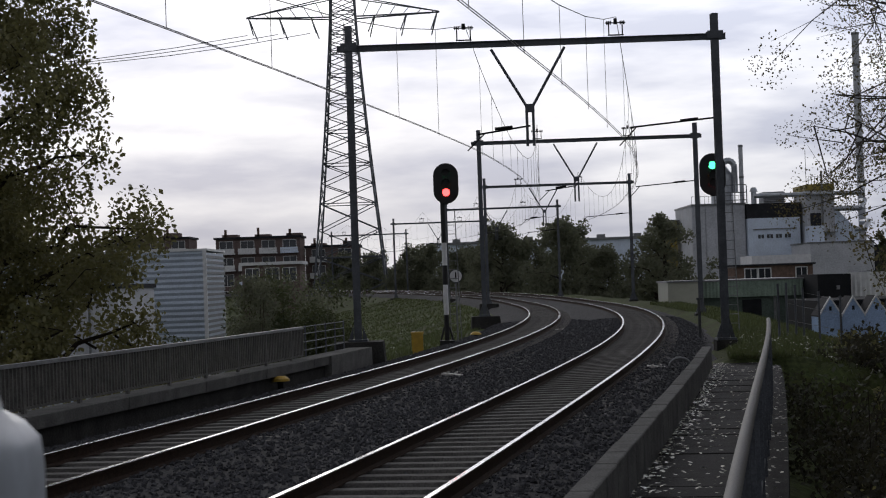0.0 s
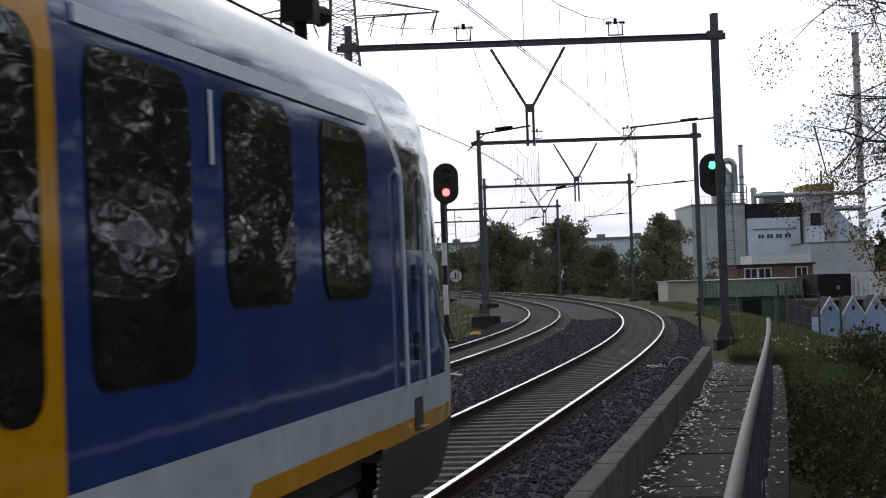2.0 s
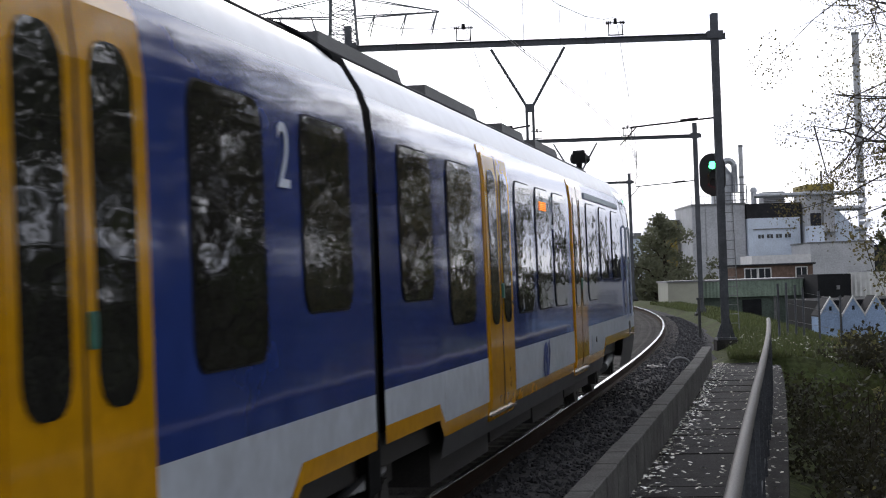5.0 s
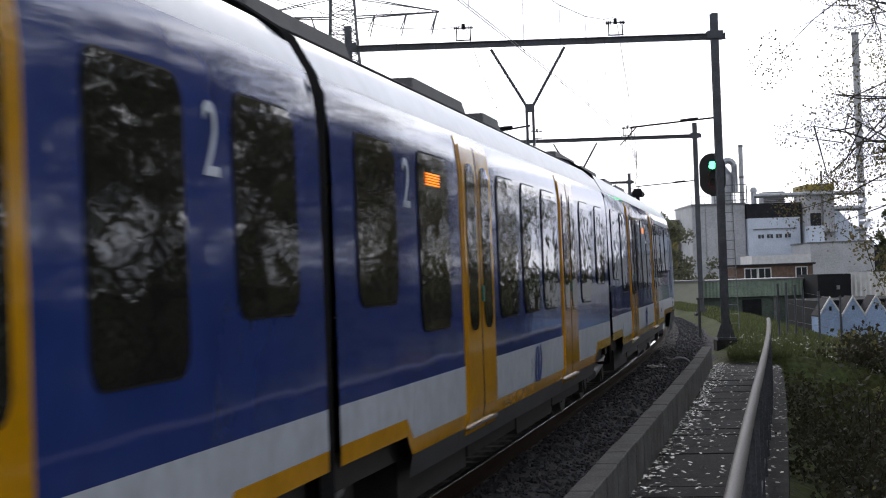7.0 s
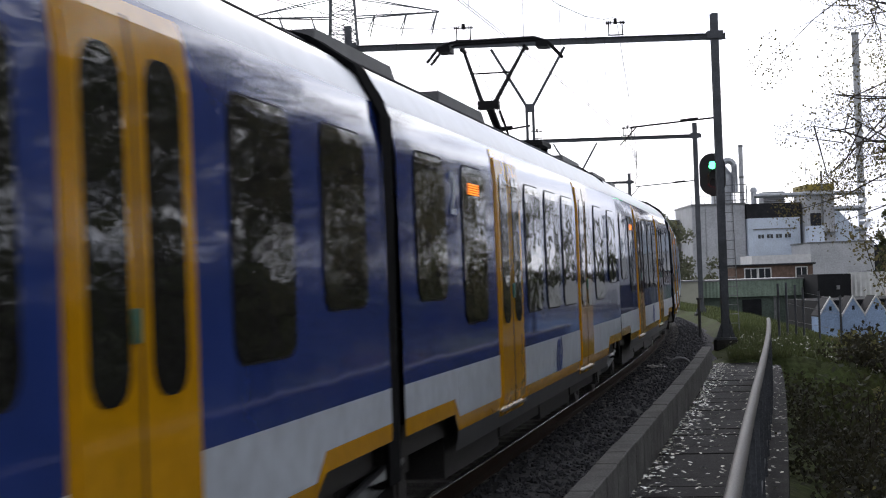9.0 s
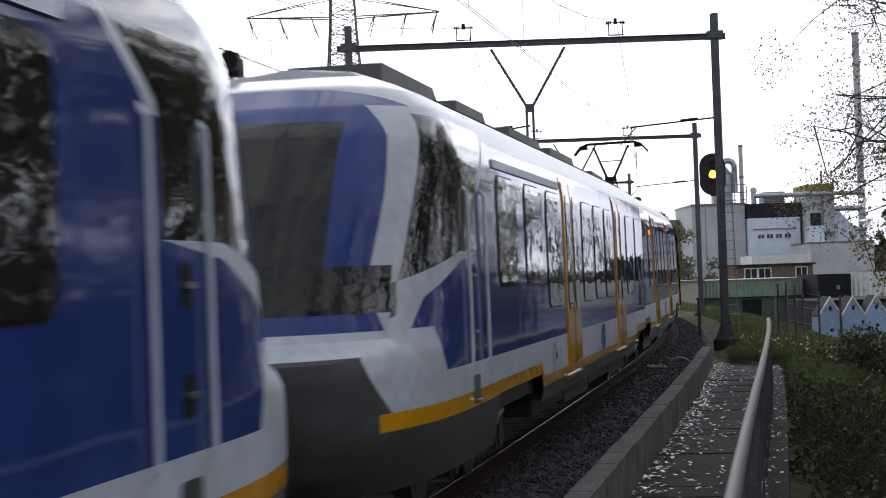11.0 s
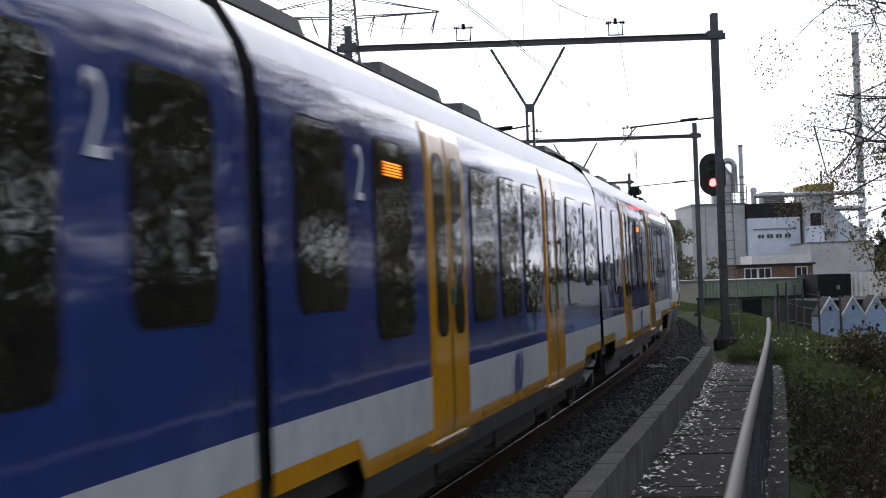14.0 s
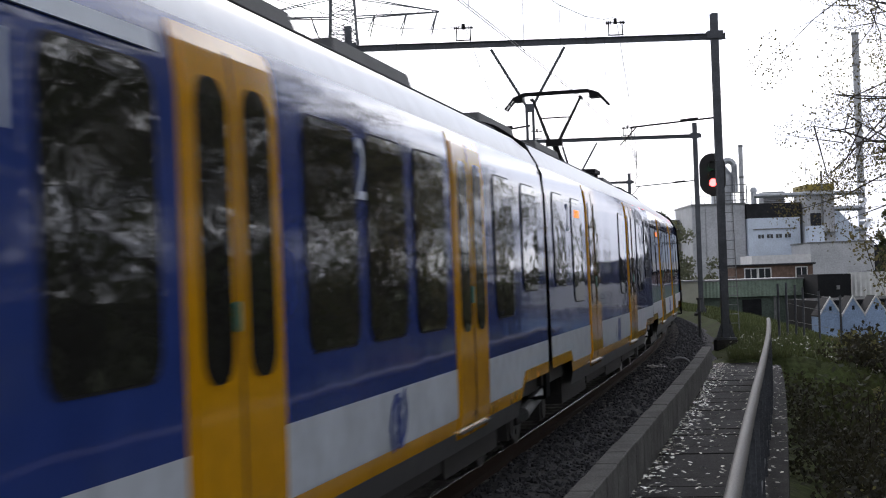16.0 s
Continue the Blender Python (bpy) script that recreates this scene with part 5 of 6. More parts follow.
# bushes behind the bridge, beside the grass slope
for i, (x, y, r, h) in enumerate(((-5.5, 50, 1.4, 3.3), (-5.0, 53, 1.7, 3.3), (-8.4, 53, 1.9, 2.2), (-5.7, 58, 1.9, 4.0), (-4.4, 62, 1.9, 3.7), (-4.3, 57, 1.3, 2.4))):
    bush(x, y, land(x, y) - .2, r, h, 300 + i, M_LEAF_D if i % 3 else M_LEAF_F, 5200, .10, "thick dark green bush beside the grass slope")

# tufts of grass on the slopes
vs, fs = [], []
g2 = np.random.default_rng(5)
for i in range(76000):
    if i % 2:
        s, o = (g2.uniform(42, 110), g2.uniform(3.0, 11)) if i % 20 > 1 else (g2.uniform(40.5, 46), g2.uniform(2.5, 4.2))
    else:
        s, o = 46 + 150 * g2.random() ** 1.6, -GAP - g2.uniform(2.9, 22)
    p_ = at(s, o)
    z = land(p_.x, p_.y)
    h = g2.uniform(.06, .2)
    a = g2.uniform(0, 6.28)
    w = .012 + .00035 * s
    lx, ly = g2.normal(0, .06, 2)
    k = len(vs)
    vs += [(p_.x - w * math.cos(a), p_.y - w * math.sin(a), z - .03), (p_.x + w * math.cos(a), p_.y + w * math.sin(a), z - .03), (p_.x + lx, p_.y + ly, z + h)]
    fs.append((k, k + 1, k + 2))
me = bpy.data.meshes.new("grass_tufts")
me.from_pydata(vs, [], fs)
me.materials.append(leaf_mat("grass_blades", (.062, .078, .027), (.075, .07, .03)))
tagged(new("grass_tufts", me), "rough green grass tufts on the railway slopes", "grass", kind="stuff")

# woods in the bend
far = [tree(12.5, 176, -2.8, 10.3, 4.4, 41, M_LEAF_F, 9500, .3, .28, label="dark green tree in the woods beyond the bend", limbs=13, start=.12),
       tree(6.5, 190, -2.8, 10.6, 4.6, 42, M_LEAF_F, 9500, .3, .28, label="broad dark green tree in the woods beyond the bend", limbs=13, start=.12),
       tree(21.2, 165, -2.8, 10.4, 3.6, 43, M_LEAF_F, 8000, .28, .26, label="olive green tree in the woods beyond the bend", limbs=13, start=.1)]
for q in far:
    tagged(q, group="woods beyond the bend")
spots = [(16.5, 172, 0), (9.5, 196, 0), (14.5, 200, 1), (21.6, 176, 3), (23.0, 190, 3), (6.0, 222, 0), (2.5, 235, 1), (-1.5, 247, 2), (-6.0, 258, 0), (-11.0, 272, 1), (18.0, 205, 2), (-14.5, 284, 0), (-3.5, 262, 1), (-8.5, 270, 0), (4.5, 240, 1), (.5, 250, 0), (-12.5, 290, 1), (-17.0, 294, 0), (7.0, 214, 2), (-5.0, 250, 2)]
for i, (x, y, k) in enumerate(spots):
    f = (.72, .86, 1.0, .64, .92)[i % 5]
    k, f = (2, .66) if k == 3 else (k, f)
    c = copy_thing(far[k], pose(x, y, -2.8, 0, 0, i * 57))
    c.scale = (f, f, f * (1.0 if x > 5 else .95))
# low hedge under the woods
vs_c, rs_c = [], []
g3 = np.random.default_rng(8)
for i in range(260):
    x = g3.uniform(-14, 24)
    y = (168 + abs(x - 15) * 1.6 if x > 8 else 214 + (8 - x) * 3.3) + g3.uniform(-4, 6)
    vs_c.append((x, y, g3.uniform(-2.2, -.1 if x > 6 else 2.2)))
    rs_c.append(g3.uniform(1.2, 2.2))
tagged(new("undergrowth", leaves_mesh("undergrowth", vs_c, rs_c, 40000, .32, M_LEAF_F, 9)), "dark undergrowth along the foot of the woods", "undergrowth", kind="stuff")

# ---- buildings ----
M_SILVER = mat("silver_blue_cladding", (.46, .52, .60), .5, .2, .15, 1.0, .05, 12)
M_CLADW = mat("pale_blue_grey_cladding", (.66, .74, .86), .6, 0, .15, .5, .05, 6)
M_CLADG = mat("grey_factory_cladding", (.50, .51, .54), .7, 0, .2, .5, .05, 6)
M_DARKROOF = mat("dark_roofing", (.04, .04, .045), .8, 0, .3, 2, .2, 20)
M_BRICK = mat("brown_brick", (.19, .13, .105), .85, 0, .3, 3, .3, 24)
M_BRICKR = mat("red_brown_brick", (.17, .125, .115), .85, 0, .3, 3, .3, 24)
M_GREENSHED = mat("grey_green_sheeting", (.26, .33, .27), .75, 0, .25, 1, .1, 12)
M_GREEND = mat("dull_green_boards", (.11, .14, .12), .75, 0, .3, 1, .1, 12)
M_BLUEWALL = mat("faded_blue_boards", (.36, .48, .70), .75, 0, .25, 1.5, .1, 16)
M_TRIMW = mat("white_trim_paint", (.7, .7, .7), .6, 0, .15, 3)
M_WINB = mat("dark_window_glass", (.03, .034, .04), .08, 0, .1, 1)
M_DARKWALL = mat("black_tarred_boards", (.024, .025, .028), .8, 0, .3, 2, .1, 20)
M_PIPE = mat("galvanised_pipe", (.42, .44, .47), .35, .7, .2, 1.5, .05, 12)
M_YTOP = mat("dull_yellow_sheeting", (.32, .25, .05), .7, 0, .3, 1, .1, 10)


def wall_box(thing, name, x0, x1, y0, y1, z0, z1, m, label=""):
    b = bmesh.new()
    bx(b, x0, x1, y0, y1, z0, z1)
    return part(name, b, m, thing, label)


def ribbed(thing, name, x0, x1, y, z0, z1, m, pitch, depth, upright=True, label=""):
    """A ribbed metal sheet facing the viewer, its ribs upright or lying."""
    b = bmesh.new()
    lo, hi = (x0, x1) if upright else (z0, z1)
    n = max(2, int((hi - lo) / pitch))
    last = None
    for i in range(2 * n + 1):
        v = lo + (hi - lo) * i / (2 * n)
        d = y - (depth if i % 2 else 0)
        e = [b.verts.new((v, d, z0)), b.verts.new((v, d, z1))] if upright else [b.verts.new((x0, d, v)), b.verts.new((x1, d, v))]
        if last:
            b.faces.new((last[0], e[0], e[1], last[1]))
        last = e
    bmesh.ops.recalc_face_normals(b, faces=b.faces)
    return part(name, b, m, thing, label)


def window(thing, x, z, w, h, y, m=None):
    b = bmesh.new()
    for x0, x1, z0, z1 in ((x - w / 2 - .08, x - w / 2, z - .08, z + h + .08), (x + w / 2, x + w / 2 + .08, z - .08, z + h + .08), (x - w / 2, x + w / 2, z - .08, z), (x - w / 2, x + w / 2, z + h, z + h + .08), (x - .03, x + .03, z, z + h)):
        bx(b, x0, x1, y - .09, y + .02, z0, z1)
    f = part("window", b, m or M_TRIMW, thing, "white window frame")
    b = bmesh.new()
    bx(b, x - w / 2, x + w / 2, y - .04, y - .01, z, z + h)
    part("pane", b, M_WINB, f, "dark pane")


# silver hall behind the bridge
hall = empty("metal_hall", label="flat-roofed hall clad in lying silver ribbed sheets", category="building")
wall_box(hall, "core", -26, -13.1, 95.1, 102.7, -4, 4.0, M_SILVER)
ribbed(hall, "front_cladding", -26, -13.15, 95.0, -3.5, 4.1, M_SILVER, .3, .06, False, "lying ribbed silver sheets")
b = bmesh.new()
for i in range(25):
    z = -3.5 + i * .3
    bx(b, -13.1, -13.04, 95.05, 102.7, z, z + .15)
part("side_cladding", b, M_GALV, hall, "dull ribbed side sheets")
wall_box(hall, "roof_trim", -26.1, -13.0, 94.9, 102.8, 4.1, 4.22, M_TRIMW, "pale roof edge")
wall_box(hall, "corner_trim", -13.25, -13.05, 94.86, 95.0, -3.5, 4.1, M_TRIMW)
wall_box(hall, "downpipe", -17.4, -17.25, 94.82, 94.95, -3.5, 4.1, M_TRIMW)
shed = empty("grey_shed", label="low grey flat-roofed shed with a dark roof edge", category="shed")
wall_box(shed, "wall", -21.5, -15.15, 80, 90, -4, 2.15, M_CLADG)
wall_box(shed, "roof_edge", -21.6, -15.05, 79.9, 90.1, 2.15, 2.35, M_DARKROOF)
wall_box(shed, "rib", -16.55, -16.45, 79.93, 80, -4, 2.1, M_GALV)
wall_box(shed, "door", -17.9, -16.9, 79.9, 80.02, -3.6, -1.2, M_CLADW, "pale blue door")


def apartments(x0, x1, y, zt, storeys, seed):
    g = np.random.default_rng(seed)
    thing = empty("apartment_building", label="long brown brick apartment block with white balconies", category="apartment building", group="apartment blocks")
    wall_box(thing, "wall", x0, x1, y, y + 10, -3, zt - .6, M_BRICKR)
    wall_box(thing, "roof", x0 - .3, x1 + .3, y - .4, y + 10.3, zt - .6, zt - .25, M_DARKROOF)
    x = x0 + 1
    while x < x1 - 1:
        wall_box(thing, "roof_house", x, x + 2.6, y + 1, y + 5, zt - .25, zt + g.uniform(.1, .6), M_BRICKR)
        wall_box(thing, "chimney", x + .4, x + .8, y + 1, y + 1.5, zt - .25, zt + g.uniform(.9, 1.6), M_BRICK)
        x += g.uniform(4, 6)
    for k in range(storeys):
        z = zt - 3.0 - k * 2.85
        n = int((x1 - x0) / 3.3)
        for i in range(n):
            cx_ = x0 + (i + .5) * (x1 - x0) / n
            window(thing, cx_, z + .1, 2.2, 1.9, y)
            if g.random() < .9:
                b = bmesh.new()
                bx(b, cx_ - 1.5, cx_ + 1.5, y - 1.4, y, z - .25, z - .05)
                bx(b, cx_ - 1.5, cx_ + 1.5, y - 1.4, y - 1.33, z - .05, z + .75)
                part("balcony", b, M_TRIMW if g.random() < .6 else M_CLADW, thing, "pale balcony")


apartments(-58.8, -44.2, 300, 11.4, 4, 1)
apartments(-39.0, -24.5, 296, 10.9, 4, 2)
apartments(-24.3, -15.0, 304, 9.2, 4, 3)
brick = empty("brick_house", label="small flat-roofed red brick house with white windows", category="house")
wall_box(brick, "wall", -23.4, -16.7, 200, 208, -3, 4.5, M_BRICKR)
wall_box(brick, "roof", -23.7, -16.4, 199.6, 208.3, 4.5, 4.85, M_TRIMW, "white roof edge")
for x in (-22.2, -19.9, -17.9):
    window(brick, x, 2.6, 1.5, 1.5, 200)

# warehouse along the horizon
ware = empty("warehouse", label="long low pale blue warehouse on the horizon", category="warehouse")
ribbed(ware, "front", -3, 62, 349.9, -3, 9.2, M_CLADW, 2.0, .1, True)
wall_box(ware, "body", -3, 62, 350, 380, -3, 9.1, M_CLADW)
wall_box(ware, "roof", -3.4, 62.4, 349.4, 380.4, 9.1, 9.6, M_GALV)
for i in range(8):
    wall_box(ware, "roof_vent", 2 + i * 7.4, 3.6 + i * 7.4, 352, 354, 9.6, 10.3, M_GALV)


def chimney(x, y, z1, r, label):
    thing = empty("chimney", label=label, category="chimney", group="factory chimneys")
    b = bmesh.new()
    rod(b, (x, y, -3), (x, y, z1), r * 1.05, 16, r)
    part("shaft", b, M_CLADG, thing, smooth=True)
    for z in (z1 - .3, z1 - 4, z1 * .5):
        b = bmesh.new()
        rod(b, (x, y, z), (x, y, z + .25), r * 1.15, 16)
        part("ring", b, M_GALV, thing)


# factory
fac = empty("factory_silo", label="grey windowless factory hall with upright panel joints", category="factory", group="factory")
wall_box(fac, "wall", 29.0, 35.2, 200, 214, -3, 9.6, M_CLADG)
for i in range(4):
    wall_box(fac, "panel", 29.05 + i * 1.54, 30.5 + i * 1.54, 199.88, 200, -3, 9.4, M_CLADG)
wall_box(fac, "roof_edge", 28.9, 35.3, 199.8, 214.1, 9.6, 9.8, M_GALV)
for i in range(13):
    wall_box(fac, "railing_post", 29.0 + i * .5, 29.04 + i * .5, 199.9, 199.94, 9.8, 10.7, M_GALV)
wall_box(fac, "railing", 29, 35.2, 199.9, 199.94, 10.65, 10.7, M_GALV)
hall2 = empty("factory_hall", label="pale blue factory hall with a dark band under its roof", category="factory", group="factory")
wall_box(hall2, "wall", 35.3, 41.3, 199, 212, -3, 7.9, M_CLADW)
wall_box(hall2, "dark_band", 35.3, 41.5, 199.1, 212, 7.9, 9.6, M_DARKROOF, "dark roof band")
wall_box(hall2, "ledge", 35.9, 40.9, 198.85, 199, 6.55, 6.68, M_GALV)
for i in range(4):
    window(hall2, 36.75 + i * 1.03, 5.55, .7, .45, 199, M_CLADW)
b = bmesh.new()
bx(b, 37.6, 40.0, 201, 204, 9.6, 11.0)
vent = part("roof_vent", b, M_CLADG, hall2, "louvred roof vent")
for i in range(6):
    wall_box(vent, "louvre", 37.5, 40.1, 200.85, 201, 9.8 + i * .2, 9.9 + i * .2, M_GALV)
tower = empty("factory_tower", label="grey stair tower with a yellow top and railings", category="factory", group="factory")
wall_box(tower, "wall", 41.7, 44.9, 197, 204, -3, 10.8, M_CLADG)
wall_box(tower, "yellow_top", 41.65, 44.95, 196.9, 204, 10.8, 11.5, M_YTOP, "dull yellow top")
for i in range(8):
    wall_box(tower, "railing_post", 42.0 + i * .36, 42.04 + i * .36, 196.9, 196.94, 11.5, 12.4, M_GALV)
wall_box(tower, "railing", 42, 44.6, 196.9, 196.94, 12.36, 12.4, M_GALV)
wall_box(tower, "aerial", 41.75, 41.8, 197, 197.05, 11.5, 15.5, M_GALV)
# raised dark panel standing in for a shaded recess
wall_box(tower, "recess_shade", 42.1, 43.3, 196.85, 197, 5.6, 8.2, M_DARKROOF, "dark panel drawn for the shade of a recess")
wall_box(tower, "ladder", 43.4, 43.6, 196.8, 197, 6, 13.0, M_GALV)
wall_box(tower, "landing", 43.6, 44.9, 195.8, 197, 5.9, 6.0, M_GALV)
for i in range(5):
    wall_box(tower, "landing_post", 43.65 + i * .3, 43.69 + i * .3, 195.85, 195.9, 6.0, 7.0, M_GALV)
wall_box(tower, "annex", 41.4, 43.2, 195, 197, -3, 6.7, M_CLADW)
gable = empty("factory_shed", label="pale grey factory shed with a steep sloping roof", category="factory", group="factory")
b = bmesh.new()
pro = [(43.6, -3), (47.8, -3), (47.8, 6.0), (44.8, 9.3), (43.6, 9.3)]
f0 = [b.verts.new((x, 198, z)) for x, z in pro]
f1 = [b.verts.new((x, 210, z)) for x, z in pro]
b.faces.new(f0)
b.faces.new(f1[::-1])
for i in range(5):
    j = (i + 1) % 5
    b.faces.new((f0[j], f0[i], f1[i], f1[j]))
bmesh.ops.recalc_face_normals(b, faces=b.faces)
part("wall", b, M_CLADW, gable)
store = empty("factory_store", label="plain pale grey flat-roofed store", category="factory", group="factory")
wall_box(store, "wall", 39.2, 46.0, 184, 194, -3, 4.55, M_CLADG)
wall_box(store, "roof_edge", 39.1, 46.1, 183.9, 194.1, 4.55, 4.7, M_GALV)
wall_box(store, "dark_wing", 46.0, 52, 186, 194, -3, 4.2, M_DARKROOF, "dark wing")
chimney(49.0, 201, 29.3, .42, "tall grey steel chimney with rings")
chimney(35.8, 205, 16.9, .26, "slim grey steel chimney")
b = bmesh.new()
rod(b, (33.6, 206, 9.6), (33.6, 206, 13.4), 1.35, 20)
rod(b, (33.6, 206, 13.4), (33.6, 206, 14.6), 1.35, 20, .5)
vessel = tagged(part("process_vessel", b, M_PIPE, None, smooth=True), "galvanised process vessel with a domed top", "vessel")
prev = None
b = bmesh.new()
for i in range(9):
    a = math.pi * i / 8
    q = Vector((34.3 - .75 * math.cos(a), 205.4, 14.3 + .8 * math.sin(a)))
    if prev:
        rod(b, prev, q, .38, 12, cap=False)
    prev = q
rod(b, prev, prev + Vector((0, 0, -3)), .38, 12)
bmesh.ops.remove_doubles(b, verts=b.verts, dist=.12)
part("duct", b, M_PIPE, vessel, "bent duct", smooth=True)
b = bmesh.new()
for x in (32.4, 33.6, 34.8, 36.2):
    rod(b, (x, 204.2, 9.6), (x, 204.2, 13.0 if x < 35.5 else 12.0), .07, 6)
for z in (10.3, 11.2, 12.1):
    rod(b, (32.4, 204.2, z), (36.2, 204.2, z), .06, 6)
part("scaffold", b, M_GALV, vessel, "steel platform frame")
for z, x0, x1, r in ((10.35, 35.5, 47.6, .26), (8.6, 44.6, 47.6, .30), (6.2, 46.9, 48.0, .28)):
    b = bmesh.new()
    rod(b, (x0, 196, z), (x1, 196, z), r, 12)
    rod(b, (x1, 196, z), (x1 + .9, 197.5, z + .9), r, 12)
    rod(b, (x1 + .9, 197.5, z + .9), (48.9, 200.8, z + 1.0), r, 12)
    tagged(part("factory_pipe", b, M_PIPE, None, smooth=True), "shiny galvanised pipe leading to the tall chimney", "pipe", group="factory pipes")
b = bmesh.new()
rod(b, (37.0, 204, 9.6), (37.0, 204, 11.4), .32, 10)
rod(b, (37.0, 204, 11.2), (37.0, 204, 11.7), .5, 10, .3)
tagged(part("roof_fan", b, M_PIPE, None), "round galvanised roof fan", "fan")
ycrane = empty("yellow_silo", label="dull yellow-green rooftop box seen over the trees", category="building")
wall_box(ycrane, "wall", 27.3, 28.6, 210, 214, -3, 8.2, M_YTOP)
wall_box(ycrane, "roof", 27.1, 28.9, 209.8, 214.2, 8.2, 8.4, M_GALV)
office = empty("brick_office", label="low brown brick office with white framed windows", category="office")
wall_box(office, "wall", 25.3, 32.1, 150, 158, -3, 2.3, M_BRICK)
wall_box(office, "roof", 25.1, 32.3, 149.7, 158.2, 2.3, 2.45, M_DARKROOF)
wall_box(office, "upper_strip", 27.2, 32.4, 152, 158, 2.45, 3.2, M_TRIMW, "white roof strip")
for x, w in ((26.7, 1.0), (27.9, 1.0), (31.1, .9)):
    window(office, x, .9, w, 1.15, 150)
green = empty("green_shed", label="long low shed with grey-green sheet front", category="shed")
wall_box(green, "wall", 16.6, 23.0, 110.2, 120, -3.2, 1.2, M_GREEND)
ribbed(green, "fascia", 16.4, 22.9, 110.0, .28, 1.3, M_GREENSHED, .22, .05, True, "upright ribbed grey-green sheets")
wall_box(green, "roof", 16.3, 23.1, 109.9, 120.2, 1.3, 1.4, M_GALV)
wall_box(green, "door", 19.0, 20.2, 110.1, 110.2, -3, .1, M_DARKWALL)
wall_box(green, "post", 21.0, 21.15, 110.05, 110.2, -3, .25, M_GALV)
cream = empty("cream_container", label="pale cream steel container beside the track", category="container")
wall_box(cream, "wall", 14.0, 16.2, 108, 113, -3, 1.35, mat("cream_paint", (.38, .38, .31), .6, 0, .2, 1))
wall_box(cream, "roof_edge", 13.9, 16.3, 107.9, 113, 1.35, 1.45, M_GALV)
black = empty("black_shed", label="black tarred shed with a small square vent", category="shed")
wall_box(black, "wall", 22.95, 25.0, 106, 112, -3.2, 1.55, M_DARKWALL)
wall_box(black, "vent", 24.1, 24.3, 105.94, 106, .6, .85, M_GALV)
white = empty("white_shed", label="shed with a white upright ribbed sheet front", category="shed")
wall_box(white, "wall", 25.0, 32, 107.2, 114, -3.2, .1, M_DARKWALL)
ribbed(white, "fascia", 25.0, 32, 107, .1, 1.6, M_TRIMW, .3, .08, True, "white ribbed sheets")
# row of blue gabled sheds
for i in range(5):
    x0 = 16.25 + i * 1.0
    gshed = empty("gabled_shed", label="small faded blue shed with a white-edged gable", category="shed", group="blue gabled sheds")
    b = bmesh.new()
    pro = [(x0, -3.4), (x0 + .98, -3.4), (x0 + .98, -.12), (x0 + .49, .64), (x0, -.12)]
    f0 = [b.verts.new((x, 75, z)) for x, z in pro]
    f1 = [b.verts.new((x, 76.6, z)) for x, z in pro]
    b.faces.new(f0)
    b.faces.new(f1[::-1])
    for k in range(5):
        j = (k + 1) % 5
        b.faces.new((f0[j], f0[k], f1[k], f1[j]))
    bmesh.ops.recalc_face_normals(b, faces=b.faces)
    part("wall", b, M_BLUEWALL, gshed)
    for sx in (-1, 1):
        b = bmesh.new()
        a_, c_ = Vector((x0 + .49, 74.95, .72)), Vector((x0 + .49 + sx * .52, 74.95, -.10))
        n_ = Vector((0, 0, -.10))
        v8 = [b.verts.new(q) for q in (a_, c_, c_ + n_, a_ + n_)] + [b.verts.new(q + Vector((0, .12, 0))) for q in (a_, c_, c_ + n_, a_ + n_)]
        for f in ((0, 1, 2, 3), (7, 6, 5, 4), (0, 4, 5, 1), (1, 5, 6, 2), (2, 6, 7, 3), (3, 7, 4, 0)):
            b.faces.new([v8[k] for k in f])
        bmesh.ops.recalc_face_normals(b, faces=b.faces)
        part("roof_edge", b, M_TRIMW, gshed, "white gable board")
        b = bmesh.new()
        a_, c_, n_ = a_ + Vector((0, .13, -.01)), c_ + Vector((0, .13, -.01)), Vector((0, 0, -.05))
        v8 = [b.verts.new(q) for q in (a_, c_, c_ + n_, a_ + n_)] + [b.verts.new(q + Vector((0, 1.5, 0))) for q in (a_, c_, c_ + n_, a_ + n_)]
        for f in ((0, 1, 2, 3), (7, 6, 5, 4), (0, 4, 5, 1), (1, 5, 6, 2), (2, 6, 7, 3), (3, 7, 4, 0)):
            b.faces.new([v8[k] for k in f])
        bmesh.ops.recalc_face_normals(b, faces=b.faces)
        part("roof_slope", b, M_DARKROOF, gshed, "dark roof sheet")
    if i in (1, 2):
        wall_box(gshed, "door", x0 + .1, x0 + .34, 74.95, 75, -2.6, -.9, M_WINB, "dark door")
    wall_box(gshed, "vent", x0 + .44, x0 + .54, 74.96, 75, .1, .28, M_DARKWALL)
b = bmesh.new()
bx(b, 16.6, 22.4, 76.8, 84, -3.4, .5)
tagged(part("dark_lean_to", b, M_DARKWALL, None), "dark boarded wall behind the gabled sheds", "shed")


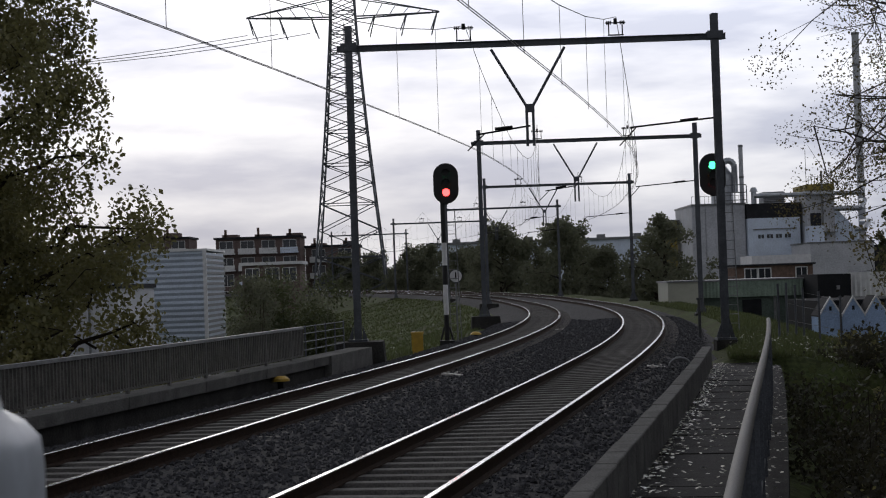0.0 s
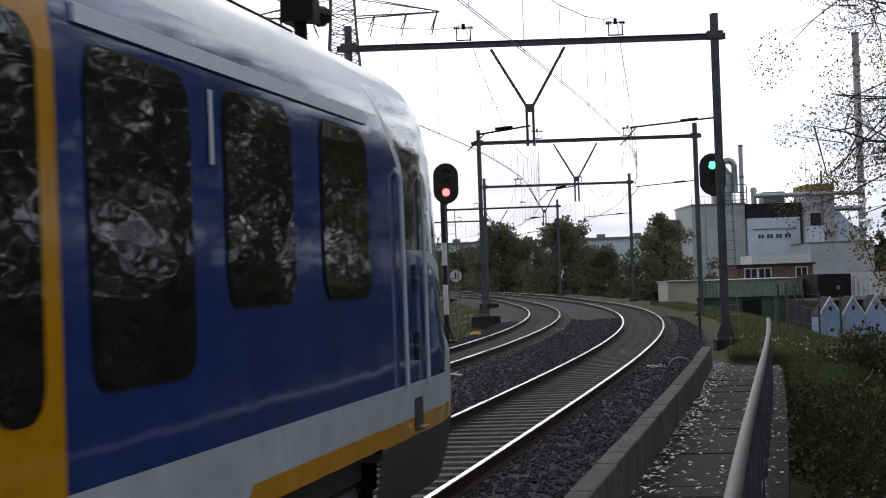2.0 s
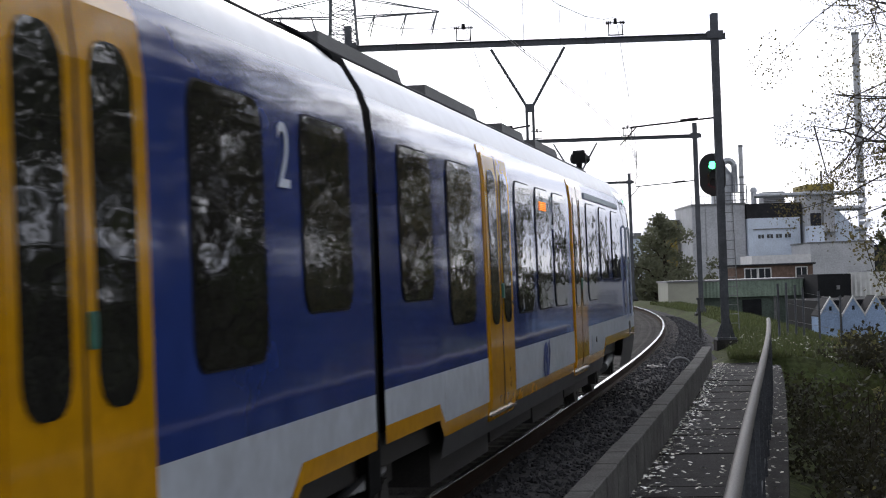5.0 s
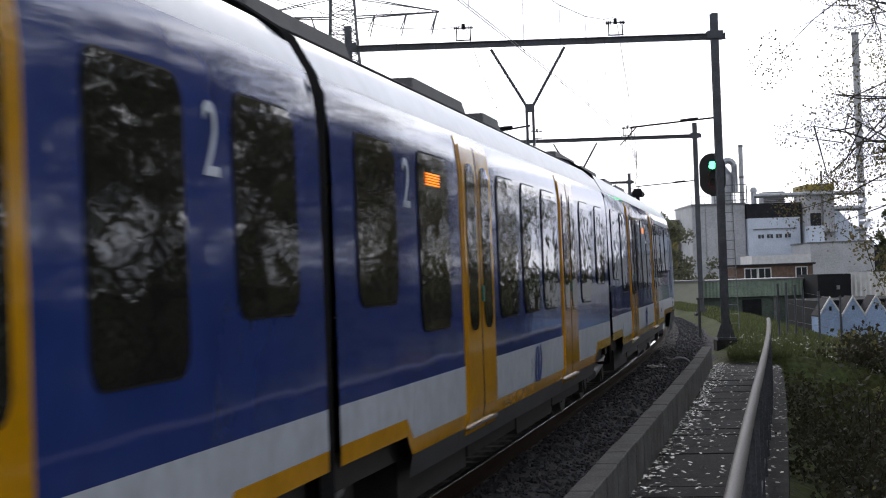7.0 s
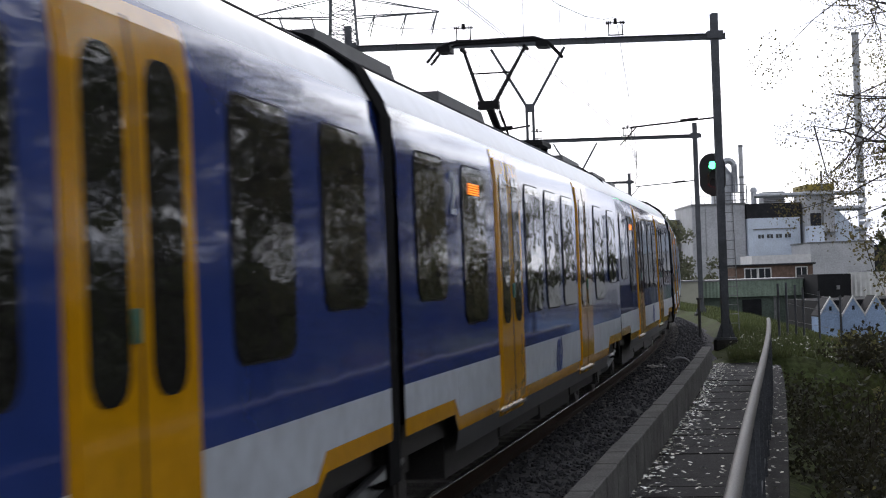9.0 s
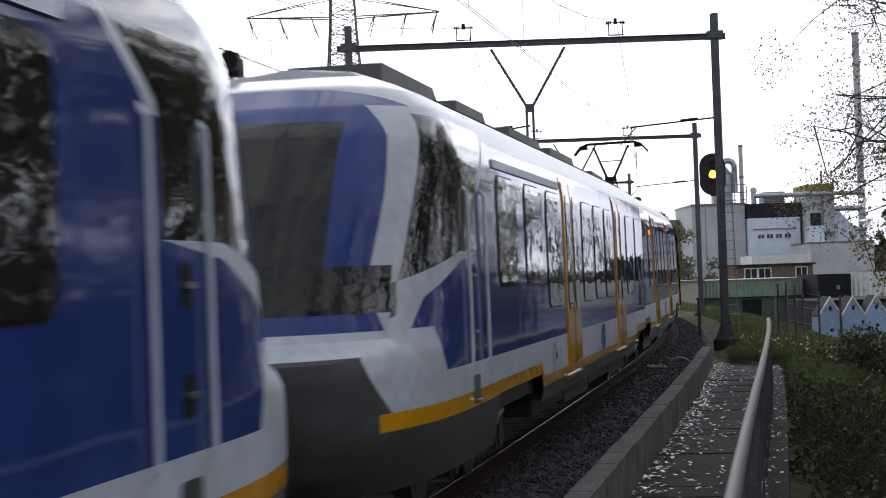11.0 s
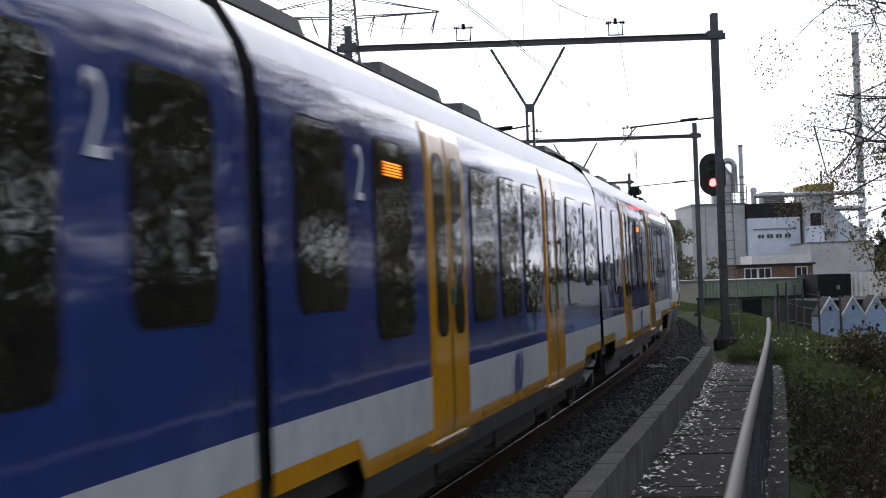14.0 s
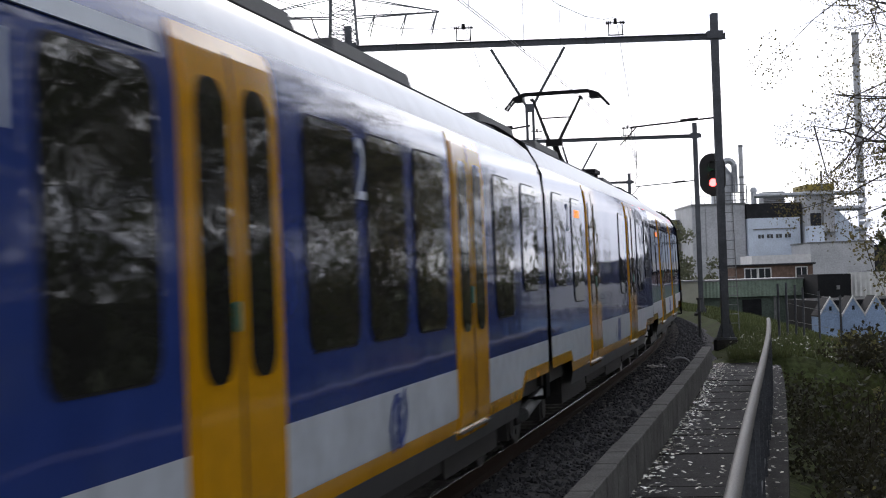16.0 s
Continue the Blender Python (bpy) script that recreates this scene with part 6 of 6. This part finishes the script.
# ---- pylon ----
def pylon(cx_, y):
    thing = empty("power_pylon", label="tall grey steel lattice power pylon with wide arms", category="pylon")
    lv = [(-2, 5.6), (6, 4.9), (14, 4.1), (20, 3.55), (25, 3.1), (29.5, 2.75), (33.5, 2.45), (37, 2.2), (40, 2.0), (43, 1.85), (46, 1.75), (49, 1.6), (52, 1.5)]
    for sx in (-1, 1):
        for sy in (-1, 1):
            b = bmesh.new()
            for (z0, w0), (z1, w1) in zip(lv, lv[1:]):
                rod(b, (cx_ + sx * w0, y + sy * w0, z0), (cx_ + sx * w1, y + sy * w1, z1), .15, 5, cap=False)
            part("leg", b, M_MAST, thing)
    for (z0, w0), (z1, w1) in zip(lv, lv[1:]):
        for face in range(4):
            b = bmesh.new()
            def pt(u, w, z):
                return [(cx_ + u * w, y - w, z), (cx_ + w, y + u * w, z), (cx_ - u * w, y + w, z), (cx_ - w, y - u * w, z)][face]
            zm, wm = (z0 + z1) / 2, (w0 + w1) / 2
            for za, wa, zb_, wb in ((z0, w0, zm, wm), (zm, wm, z1, w1)):
                rod(b, pt(-1, wa, za), pt(1, wb, zb_), .07, 4, cap=False)
                rod(b, pt(1, wa, za), pt(-1, wb, zb_), .07, 4, cap=False)
            rod(b, pt(-1, w0, z0), pt(1, w0, z0), .07, 4, cap=False)
            part("bracing", b, M_MAST, thing)
    for sx in (-1, 1):
        b = bmesh.new()
        for dy in (-1.2, 1.2):
            rod(b, (cx_ + sx * 1.9, y + dy, 42.2), (cx_ + sx * 14.6, y, 42.6), .12, 5)
            rod(b, (cx_ + sx * 1.8, y + dy, 45.2), (cx_ + sx * 14.6, y, 42.7), .09, 5)
        for k in range(6):
            xx = 3 + k * 2
            rod(b, (cx_ + sx * xx, y, 42.4), (cx_ + sx * (xx + 1), y, 44.9 - xx * .15), .06, 4)
        part("arm", b, M_MAST, thing, "long lattice arm")
        for k in (4.8, 9.6, 14.2):
            b = bmesh.new()
            for d in (-1, 1):
                rod(b, (cx_ + sx * k, y + d * .5, 42.4), (cx_ + sx * (k - .9), y + d * 3.0, 39.6), .1, 5)
            part("insulator_string", b, M_MAST, thing)


pylon(-13.9, 260)
hv = empty("power_line", label="thin sagging high voltage wires running to the pylon", category="power line")
for k, (dx, z) in enumerate(((-14.2, 39.6), (-9.6, 39.6), (-4.8, 39.6))):
    b = bmesh.new()
    a_, c_ = Vector((-13.9 + dx, 257, z)), Vector((-150 + dx * 1.3, 180, z + 2))
    prev = a_
    for i in range(1, 15):
        f = i / 14
        q = a_.lerp(c_, f)
        q.z -= 4 * 9 * f * (1 - f)
        rod(b, prev, q, .05, 4, cap=False)
        prev = q
    bmesh.ops.remove_doubles(b, verts=b.verts, dist=.06)
    part("wire", b, M_MAST, hv)


def motions():
    for thing, behind, half, flip in TRAIN:
        walk(thing, [(t, spot(nose_at(t) - behind, half, flip)) for t in np.arange(0, 16.01, .5)])
    # wheels roll without slipping
    for axle, yy, behind in WHEELSETS:
        walk(axle, [(i / 30, Matrix.Translation((0, yy, .42)) @ Matrix.Rotation(-((nose_at(i / 30) - behind) / .42) % (2 * math.pi), 4, 'X')) for i in range(481)])
    # the signal beside the train goes from green to amber to red; the other stays red
    shut, clear = pose(0, 0, 0), pose(.26, 0, 0)
    for thing, colour, sh in LAMP_COVERS:
        if thing is SIG_L:
            p_ = clear if colour == "red" else shut
            walk(sh, [(0, p_), (16, p_)])
            continue
        change = {"green": ((0, clear), (10.2, clear), (10.3, shut), (16, shut)), "amber": ((0, shut), (10.2, shut), (10.3, clear), (12.0, clear), (12.1, shut), (16, shut)), "red": ((0, shut), (12.0, shut), (12.1, clear), (16, clear))}[colour]
        walk(sh, list(change))


motions()
